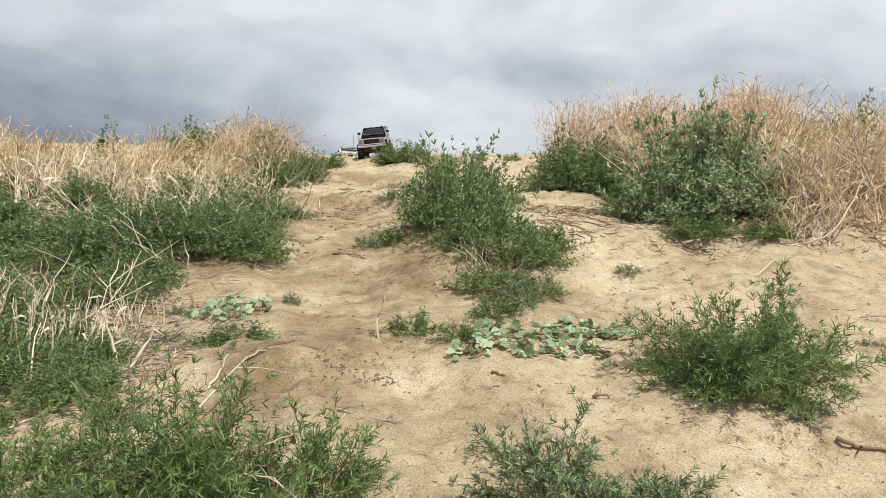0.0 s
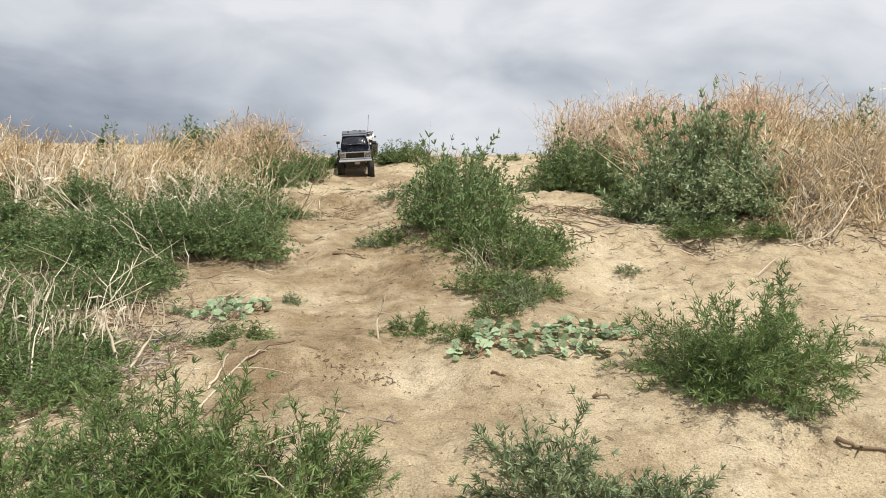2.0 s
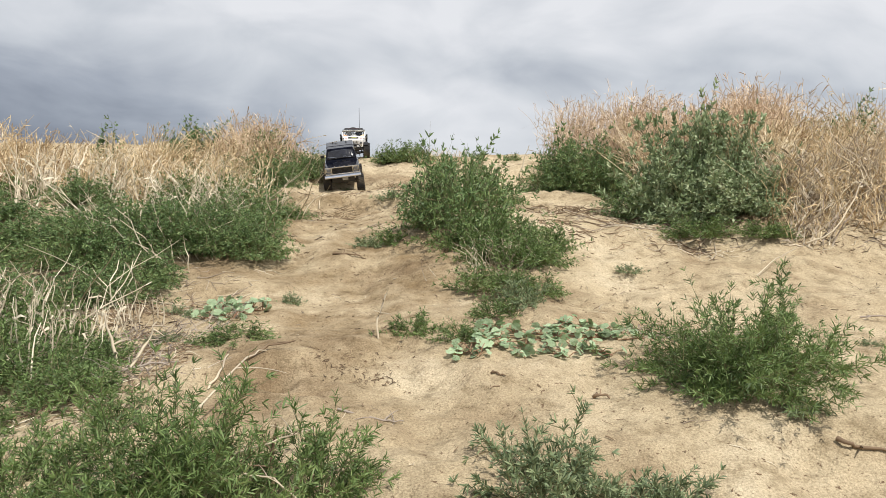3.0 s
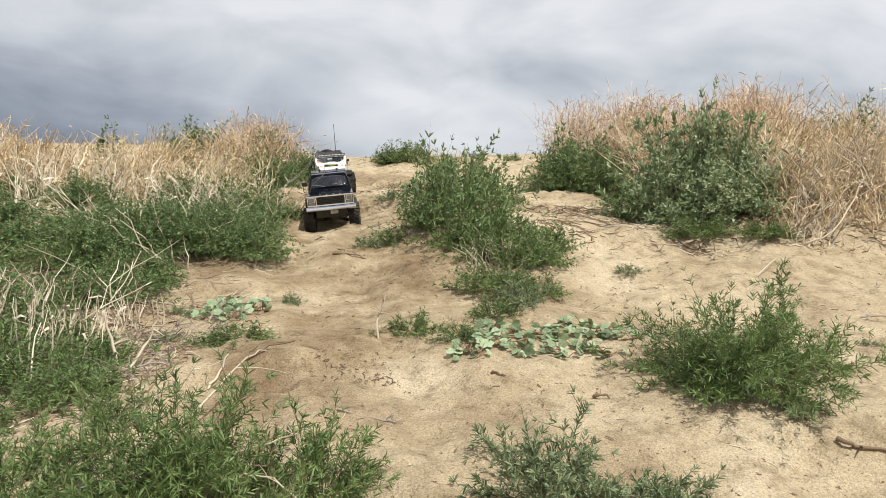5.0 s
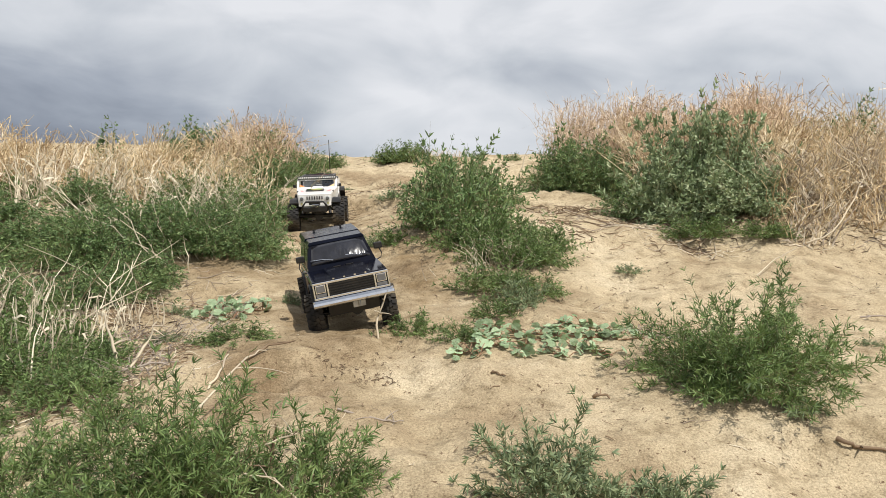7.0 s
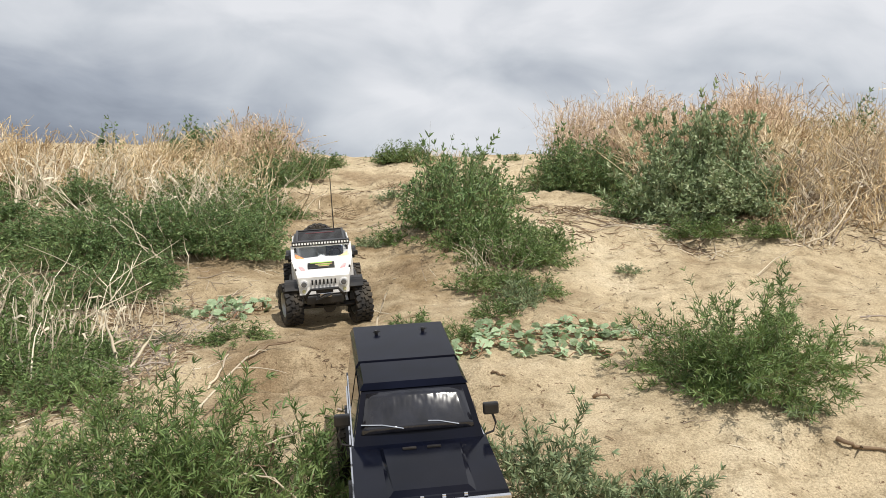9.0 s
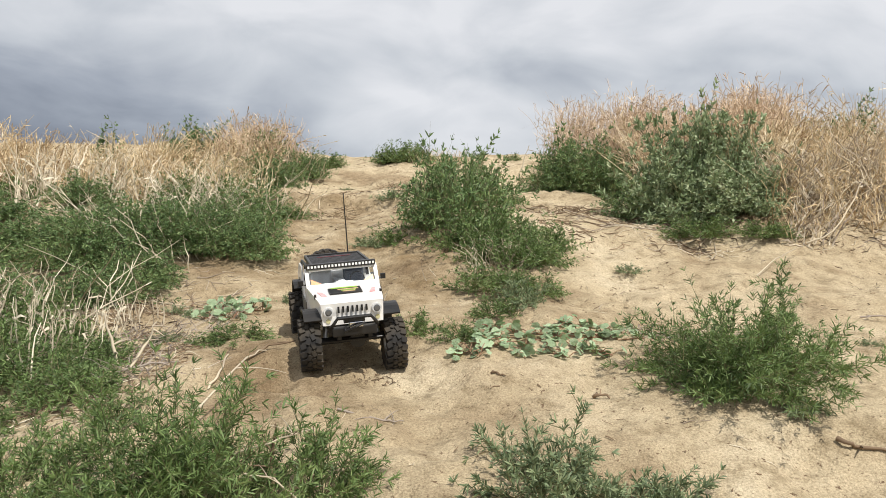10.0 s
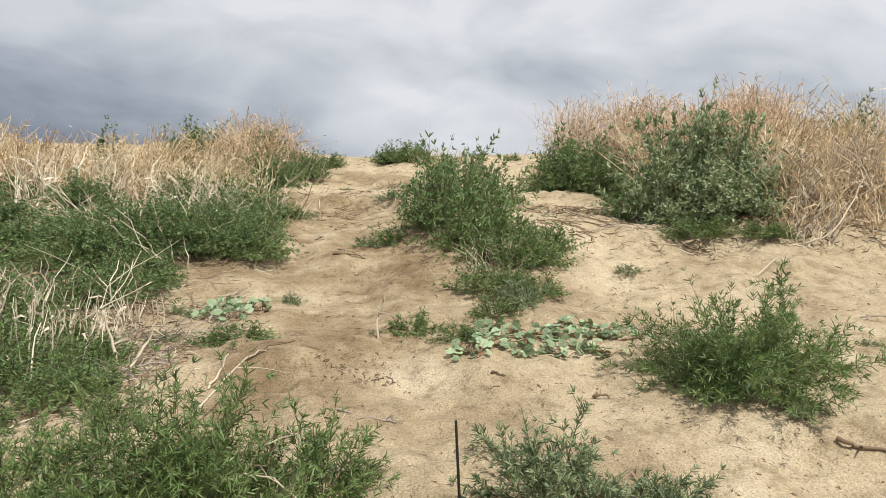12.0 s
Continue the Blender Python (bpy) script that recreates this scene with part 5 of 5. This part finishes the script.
def build_white_truck():
    t = thing("model_truck", "white model off-road truck with roof rack and whip antenna", "model truck", "radio-controlled model trucks")
    R, Y = 0.062, 0.157
    # tub: white, tapering to the nose
    nose = hull([(-0.070, -0.212, 0.092), (0.070, -0.212, 0.092), (0.086, -0.060, 0.098), (-0.086, -0.060, 0.098)],
                [(-0.074, -0.206, 0.145), (0.074, -0.206, 0.145), (0.090, -0.058, 0.160), (-0.090, -0.058, 0.160)])
    part("hood", nose, WHITE_PAINT, t, "white hood", bevel=0.006)
    part("tub", prism([(-0.058, 0.158), (-0.058, 0.090), (0.062, 0.086)] + arc(Y, 0.076, 0.080, 160, 20, 8) + [(0.232, 0.102), (0.240, 0.110), (0.240, 0.158), (0.06, 0.158), (0.05, 0.128), (-0.02, 0.128), (-0.03, 0.158)],
                      -0.092, 0.092), WHITE_PAINT, t, "white body tub", bevel=0.003)
    # grille face: seven slots, round lamps, amber signals
    face = part("grille", hull([(-0.062, -0.2075, 0.090), (0.062, -0.2075, 0.090), (0.066, -0.206, 0.090), (-0.066, -0.206, 0.090)],
                               [(-0.073, -0.2125, 0.142), (0.073, -0.2125, 0.142), (0.074, -0.204, 0.144), (-0.074, -0.204, 0.144)]), WHITE_PAINT, t, "white slotted grille", bevel=0.002)
    for i in range(7):
        part("slot", box((i - 3) * 0.0108, -0.2152, 0.1270, 0.0048, 0.003, 0.015), BLACK_PLASTIC, face, bevel=0.0012)
    for k in (-1, 1):
        h = part("headlight", bar((k * 0.056, -0.208, 0.1235), (k * 0.056, -0.2185, 0.1235), 0.0115, None, 24), PALE_LENS, t, "round headlight with pale rim", bevel=0.001)
        part("lens", bar((k * 0.056, -0.2175, 0.1235), (k * 0.056, -0.2205, 0.1235), 0.0086, None, 24, 0.0065), LAMP_GLASS, h, bevel=0.0012)
        part("turn_signal", bar((k * 0.0575, -0.208, 0.1020), (k * 0.0575, -0.2135, 0.1020), 0.0052, None, 16), AMBER, t, "small yellowish signal lamp")
    # hood decals and scoop
    tilt = Matrix.Rotation(math.atan2(0.015, 0.148), 4, "X")
    hz = lambda y: 0.145 + (y + 0.206) * 0.1014
    d = part("hood_decal", box(-0.004, -0.124, hz(-0.124) + 0.0014, 0.078, 0.050, 0.004, None, tilt), BLACK_PLASTIC, t, "black hood decal with green band")
    part("green_band", box(-0.004, -0.103, hz(-0.103) + 0.0036, 0.064, 0.0075, 0.0016, None, tilt), GREEN_DECAL, d)
    for i, (w, mat) in enumerate([(0.050, TAN_DECAL), (0.036, GREEN_DECAL), (0.030, TAN_DECAL)]):
        part("lettering_bar", box(0.004, -0.118 - i * 0.009, hz(-0.118 - i * 0.009) + 0.0038, w, 0.0042, 0.0014, None, tilt), mat, d)
    for k in (-1, 1):
        bm = hull([(k * 0.050, -0.156, hz(-0.156) + 0.0002), (k * 0.064, -0.152, hz(-0.152) + 0.0002), (k * 0.070, -0.118, hz(-0.118) + 0.0002), (k * 0.060, -0.124, hz(-0.124) + 0.0002)],
                  [(k * 0.050, -0.156, hz(-0.156) + 0.002), (k * 0.064, -0.152, hz(-0.152) + 0.002), (k * 0.070, -0.118, hz(-0.118) + 0.002), (k * 0.060, -0.124, hz(-0.124) + 0.002)])
        part("side_decal", bm, PINK_DECAL, t, "faded red flame decal")
        part("hood_latch", box(k * 0.078, -0.150, 0.150, 0.005, 0.012, 0.012), BLACK_PLASTIC, t, bevel=0.001)
    # windscreen frame and glass
    b, c = (-0.060, 0.158), (-0.028, 0.199)
    fr = bmesh.new()
    at = lambda s: (b[0] * (1 - s) + c[0] * s, b[1] * (1 - s) + c[1] * s)
    lean = Matrix.Rotation(-math.atan2(c[0] - b[0], c[1] - b[1]), 4, "X")
    my, mz = at(0.5)
    ln = math.hypot(c[0] - b[0], c[1] - b[1])
    for k in (-1, 1):
        box(k * 0.086, my, mz, 0.010, 0.006, ln, fr, lean)
    for s in (0.05, 0.97):
        yy, zz = at(s)
        box(0, yy, zz, 0.182, 0.006, 0.008, fr, lean)
    w = part("windscreen_frame", fr, WHITE_PAINT, t, "white windscreen frame", bevel=0.001)
    glass = part("windscreen", box(0, my + 0.0005, mz, 0.160, 0.0016, ln * 0.9, None, lean), CLEAR, w, "clear plastic windscreen")
    glass.visible_shadow = False
    for x, mat, tri in ((-0.078, ORANGE_DECAL, 1), (0.078, TAN_DECAL, -1)):
        y0, z0 = at(0.13)
        y1, z1 = at(0.48)
        bm = bmesh.new()
        va = [bm.verts.new(p) for p in ((x, y0 - 0.0016, z0), (x + tri * 0.030, y0 - 0.0016, z0), (x, y1 - 0.0016, z1))]
        vb = [bm.verts.new(p) for p in ((x, y0 - 0.0028, z0), (x + tri * 0.030, y0 - 0.0028, z0), (x, y1 - 0.0028, z1))]
        bm.faces.new(va), bm.faces.new(vb[::-1])
        for i in range(3):
            bm.faces.new([va[i], va[(i + 1) % 3], vb[(i + 1) % 3], vb[i]])
        part("corner_decal", bm, mat, w)
    y0, z0 = at(0.17)
    part("lettering_bar", box(0.004, y0 - 0.0022, z0, 0.044, 0.001, 0.006, None, lean), LED, w, "pale decal")
    # interior
    part("interior_floor", box(0, 0.05, 0.118, 0.174, 0.20, 0.010), BLACK_PLASTIC, t)
    part("dashboard", box(0, -0.040, 0.150, 0.172, 0.030, 0.022), SEAT_GREY, t, bevel=0.004)
    for k, mat in ((-1, SEAT_GREY), (1, SEAT_BLUE)):
        s = part("seat", box(k * 0.042, 0.030, 0.136, 0.056, 0.060, 0.024), mat, t, "model seat", bevel=0.006)
        part("backrest", box(k * 0.042, 0.060, 0.163, 0.054, 0.016, 0.050, None, Matrix.Rotation(radians(-12), 4, "X")), mat, s, bevel=0.006)
        part("headrest", box(k * 0.042, 0.068, 0.190, 0.030, 0.012, 0.014), mat, s, bevel=0.004)
    part("steering_wheel", bent([(0.042 + 0.018 * math.cos(a), -0.012 + 0.006 * math.sin(a), 0.164 + 0.017 * math.sin(a)) for a in (2 * math.pi * i / 16 for i in range(17))], 0.0018), BLACK_PLASTIC, t)
    part("console", box(0, 0.02, 0.146, 0.020, 0.10, 0.040), SEAT_GREY, t, bevel=0.004)
    part("rear_deck", box(0, 0.165, 0.152, 0.178, 0.145, 0.010), GREY_PLASTIC, t, bevel=0.002)
    # roll cage
    for k in (-1, 1):
        part("cage_bar", bent([(k * 0.080, -0.028, 0.196), (k * 0.080, 0.070, 0.199), (k * 0.080, 0.190, 0.196), (k * 0.084, 0.232, 0.158)], 0.0042), BLACK_PLASTIC, t, "black roll cage bar")
        part("cage_post", bar((k * 0.084, 0.080, 0.130), (k * 0.080, 0.076, 0.199), 0.0042), BLACK_PLASTIC, t)
        part("rear_side_panel", hull([(k * 0.092, 0.095, 0.156), (k * 0.086, 0.095, 0.156), (k * 0.086, 0.236, 0.156), (k * 0.092, 0.236, 0.156)],
                                     [(k * 0.089, 0.105, 0.190), (k * 0.084, 0.105, 0.190), (k * 0.084, 0.200, 0.190), (k * 0.089, 0.200, 0.190)]), WHITE_PAINT, t, "white rear side panel", bevel=0.002)
        # flared mudguards
        for cy, sg in ((-Y, -1), (Y, 1)):
            bm = bmesh.new()
            pts = arc(cy, 0.074, 0.074, 128, 34, 8) if sg > 0 else arc(cy, 0.046, 0.076, 130, 34, 10)
            pts = pts + [(pts[-1][0] + 0.012, pts[-1][1] - 0.018)]
            inner = 0.064 if sg < 0 else 0.088
            for (ya, za), (yb, zb) in zip(pts[:-1], pts[1:]):
                box(k * (inner + 0.112) / 2, (ya + yb) / 2, (za + zb) / 2, 0.112 - inner, math.hypot(yb - ya, zb - za) * 1.12, 0.0045, bm,
                    Matrix.Rotation(math.atan2(zb - za, yb - ya), 4, "X"))
            part("mudguard", bm, BLACK_PLASTIC, t, "black flared mudguard")
        part("rock_slider", bar((k * 0.100, -0.070, 0.088), (k * 0.100, 0.072, 0.086), 0.005), BLACK_PLASTIC, t)
        part("side_step", box(k * 0.0935, 0.004, 0.106, 0.003, 0.115, 0.034), GREY_PLASTIC, t, "grey side panel", bevel=0.001)
        m = part("mirror", box(k * 0.103, -0.046, 0.170, 0.013, 0.008, 0.014), BLACK_PLASTIC, t, bevel=0.002)
        part("mirror_arm", bar((k * 0.090, -0.048, 0.164), (k * 0.100, -0.046, 0.168), 0.002), BLACK_PLASTIC, m)
    # roof rack with slats, light bar with its row of lamps
    rk = part("roof_rack", box(-0.072, 0.074, 0.2075, 0.007, 0.194, 0.011), BLACK_PLASTIC, t, "black slatted roof rack", bevel=0.0015)
    part("rack_rail", box(0.072, 0.074, 0.2075, 0.007, 0.194, 0.011), BLACK_PLASTIC, rk, bevel=0.0015)
    for y in (-0.020, 0.168):
        part("rack_rail", box(0, y, 0.2075, 0.148, 0.008, 0.010), BLACK_PLASTIC, rk, bevel=0.0015)
    part("rack_tray", box(0, 0.074, 0.2015, 0.140, 0.186, 0.003), BLACK_PLASTIC, rk)
    for i in range(10):
        part("slat", box(0, 0.000 + i * 0.0166, 0.2075, 0.139, 0.0085, 0.005), BLACK_PLASTIC, rk, bevel=0.0008)
    part("decal_strip", box(0, 0.1162, 0.2104, 0.090, 0.0042, 0.0012), DARK_RED, rk)
    lb = part("light_bar", box(0, -0.034, 0.2065, 0.174, 0.014, 0.0135), BLACK_PLASTIC, t, "black light bar with a row of white lamps", bevel=0.0015)
    for i in range(20):
        part("lamp", box(-0.0810 + i * 0.00853, -0.0415, 0.2065, 0.0052, 0.003, 0.0062), LED, lb, bevel=0.0008)
    # added dark bulk between the wheels, keeps the ground beneath in deep shade
    part("underbody_light_block", hull([(-0.055, -0.200, 0.066), (0.055, -0.200, 0.066), (0.055, 0.215, 0.066), (-0.055, 0.215, 0.066)],
                       [(-0.064, -0.204, 0.098), (0.064, -0.204, 0.098), (0.080, 0.225, 0.098), (-0.080, 0.225, 0.098)]), BLACK_PLASTIC, t, bevel=0.004)
    # front winch bumper with hoop
    bm = box(0, -0.222, 0.074, 0.104, 0.020, 0.022)
    fb = part("winch_bumper", bm, BLACK_PLASTIC, t, "black winch bumper with hoop", bevel=0.003)
    part("hoop", bent([(-0.054, -0.222, 0.084), (-0.048, -0.234, 0.094), (-0.038, -0.236, 0.107), (0.038, -0.236, 0.107), (0.048, -0.234, 0.094), (0.054, -0.222, 0.084)], 0.0042), BLACK_PLASTIC, fb)
    part("stinger", bent([(-0.020, -0.228, 0.086), (-0.024, -0.246, 0.078), (0.0, -0.252, 0.088), (0.022, -0.246, 0.094)], 0.0028), BLACK_PLASTIC, fb)
    part("fairlead", box(0.003, -0.236, 0.090, 0.032, 0.006, 0.012), CHROME, fb, "bright metal fairlead", bevel=0.0015)
    part("winch_drum", bar((-0.024, -0.228, 0.101), (0.024, -0.228, 0.101), 0.008), BLACK_PLASTIC, fb)
    fb.location.z += 0.004
    # antenna, spare wheel
    part("antenna", bar((0.047, 0.182, 0.150), (0.047, 0.192, 0.374), 0.0020, None, 8, 0.0014), BLACK_PLASTIC, t, "long black whip antenna")
    tyre = tyre_mesh(R, 0.048, 20)
    rim = rim_mesh(R, 0.048, DULL_METAL)
    sp = new("spare_wheel")
    sp.parent = t
    sp.matrix_basis = pose(-0.006, 0.272, 0.150, 0, 0, 90)
    mesh_part("tyre", tyre, sp, "dusty black spare tyre")
    mesh_part("rim", rim, sp)
    part("spare_mount", box(-0.006, 0.246, 0.140, 0.05, 0.020, 0.030), BLACK_PLASTIC, t)
    part("rear_bumper", box(0, 0.246, 0.092, 0.150, 0.018, 0.016), BLACK_PLASTIC, t, bevel=0.003)
    for piece in t.children:
        piece.location.z += 0.018  # body lift
    running_gear(t, 0.098, Y, R, DULL_METAL)
    wheels = add_wheels(t, tyre, rim, 0.0995, Y, R)
    return t, wheels, R


black_truck, black_wheels, BLACK_R = build_black_truck()
white_truck, white_wheels, WHITE_R = build_white_truck()

# ---------------------------------------------------------------- what moves
# seconds, place of the middle between the axles, heading (0 faces -Y; positive turns the nose to +X), lean forward and sideways beyond the ground's own
BLACK_RUN = [(0.0, -0.531, 6.403, -1.1, -0.9, 4.4), (0.5, -0.551, 6.338, -0.7, -0.8, 3.4), (1.0, -0.610, 6.145, 0.7, -0.3, 0.3), (1.5, -0.612, 5.852, 7.2, -1.6, 0.0), (2.0, -0.610, 5.625, 6.3, -6.5, 4.0),
             (2.5, -0.628, 5.409, 6.0, -8.0, 10.0), (3.0, -0.626, 5.098, 7.5, -5.0, 9.5), (5.0, -0.519, 3.793, 7.9, -3.0, 2.0), (5.5, -0.487, 3.414, 5.8, -6.2, 0.3), (6.0, -0.427, 3.066, 12.5, -3.1, 0.5),
             (6.5, -0.350, 2.724, 12.3, -4.1, -1.0), (7.0, -0.278, 2.387, 13.2, -2.4, 4.8), (7.2, -0.261, 2.285, 12.0, -2.3, 6.0), (8.8, -0.059, 1.467, 10.7, -2.7, 0.1), (9.0, -0.041, 1.306, 8.1, -8.0, -3.1),
             (9.5, 0.000, 0.899, 7.2, -2.7, 1.5), (10.0, 0.050, 0.506, 8.0, 0.0, 0.0), (10.6, 0.120, 0.006, 8.0, 0.0, 0.0), (12.0, 0.280, -1.094, 8.0, 0.0, 0.0)]
WHITE_RUN = [(0.0, -0.880, 7.450, 10.0, 0.0, 0.0), (0.6, -0.860, 7.080, 9.0, 0.0, 0.0), (1.5, -0.690, 6.820, 7.0, 0.0, 0.0), (2.0, -0.680, 6.650, 7.0, 0.0, 0.0), (2.5, -0.690, 6.530, 6.5, 0.5, 0.0),
             (3.0, -0.716, 6.441, 6.2, 2.9, 0.4), (5.0, -0.674, 4.890, 11.4, 0.6, 4.0), (5.5, -0.604, 4.362, 13.0, -1.6, 4.1), (6.0, -0.554, 3.980, 14.1, -3.3, 4.2), (6.5, -0.541, 3.795, 7.4, -1.0, 1.6),
             (7.0, -0.574, 3.735, 4.3, -1.5, 1.0), (7.2, -0.573, 3.710, 4.5, 0.5, 0.5), (8.8, -0.389, 2.674, 8.3, 4.2, -0.2), (9.0, -0.368, 2.509, 9.8, 2.1, 3.4), (9.5, -0.276, 2.227, 14.4, 0.1, 7.2),
             (10.0, -0.252, 2.066, 14.2, -5.0, 1.9), (10.5, -0.148, 1.697, 13.2, 0.3, 0.6), (10.8, -0.084, 1.344, 9.8, 6.5, -4.0), (11.0, -0.049, 1.201, 10.3, -4.2, -1.0), (11.1, -0.047, 1.186, 10.3, -4.3, -2.5), (11.5, -0.050, 1.108, 10.5, -4.4, -9.4),
             (11.8, 0.004, 0.809, 7.8, 2.2, -0.2), (12.0, 0.007, 0.723, 7.8, 0.0, 4.0)]


def glide(rows, t):
    """Monotone cubic through the rows' values."""
    T = np.array([r[0] for r in rows])
    V = np.array([r[1:] for r in rows], float)
    h = np.diff(T)[:, None]
    d = np.diff(V, axis=0) / h
    m = np.zeros_like(V)
    same = d[:-1] * d[1:] > 0
    w1, w2 = 2 * h[1:] + h[:-1], h[1:] + 2 * h[:-1]
    safe = np.where(same, d[:-1], 1), np.where(same, d[1:], 1)
    m[1:-1] = np.where(same, (w1 + w2) / (w1 / safe[0] + w2 / safe[1]), 0)
    m[0], m[-1] = d[0], d[-1]
    i = int(np.clip(np.searchsorted(T, t, "right") - 1, 0, len(T) - 2))
    s = (t - T[i]) / (T[i + 1] - T[i])
    H = T[i + 1] - T[i]
    return V[i] * (1 + 2 * s) * (1 - s) ** 2 + m[i] * H * s * (1 - s) ** 2 + V[i + 1] * s * s * (3 - 2 * s) + m[i + 1] * H * s * s * (s - 1)


def ride(x, y, head, lean_f, lean_s, base, track, sink):
    """The pose of a truck whose four wheels stand on the ground."""
    a = radians(head)
    fwd, side = np.array([math.sin(a), -math.cos(a)]), np.array([math.cos(a), math.sin(a)])
    z = {}
    for f in (-1, 1):
        for s in (-1, 1):
            p = np.array([x, y]) + f * base * fwd + s * track * side
            z[f, s] = np.mean([bed(*(p + o * fwd)) for o in (-0.025, 0, 0.025)])
    front, rear = (z[1, -1] + z[1, 1]) / 2, (z[-1, -1] + z[-1, 1]) / 2
    right, left = (z[1, 1] + z[-1, 1]) / 2, (z[1, -1] + z[-1, -1]) / 2
    pitch = math.atan2(rear - front, 2 * base) + radians(lean_f)
    roll = math.atan2(right - left, 2 * track) + radians(lean_s)
    return Matrix.Translation((x, y, (front + rear) / 2 - sink)) @ Matrix.Rotation(a, 4, "Z") @ Matrix.Rotation(pitch, 4, "X") @ Matrix.Rotation(-roll, 4, "Y")


def drive(truck, wheels, rows, base, track, R):
    times = [i / 15 for i in range(181)]
    spots = [glide(rows, t) for t in times]
    walk(truck, [(t, ride(*s, base, track, 0.004)) for t, s in zip(times, spots)])
    gone = np.concatenate([[0], np.cumsum([math.hypot(b[0] - a[0], b[1] - a[1]) for a, b in zip(spots[:-1], spots[1:])])])
    poses = [ride(*s, base, track, 0.004) for s in spots]
    for wheel, wx, wy, steers in wheels:
        out_rows = []
        for i, t in enumerate(times):
            nxt = spots[min(i + 3, 180)]
            turn = np.clip((nxt[2] - spots[i][2]) * 6, -18, 18) if steers else 0
            # the suspension lets each wheel follow the ground
            foot = [poses[i] @ Vector((wx, wy + o, 0)) for o in (-0.02, 0, 0.02)]
            drop = float(np.clip(np.mean([bed(p.x, p.y) - p.z for p in foot]) - 0.004, -0.03, 0.022))
            out_rows.append((t, Matrix.Translation((wx, wy, R + drop)) @ Matrix.Rotation(radians(turn), 4, "Z") @ Matrix.Rotation(gone[i] / R, 4, "X")))
        walk(wheel, out_rows)


def motions():
    drive(black_truck, black_wheels, BLACK_RUN, 0.156, 0.10, BLACK_R)
    drive(white_truck, white_wheels, WHITE_RUN, 0.157, 0.097, WHITE_R)


motions()
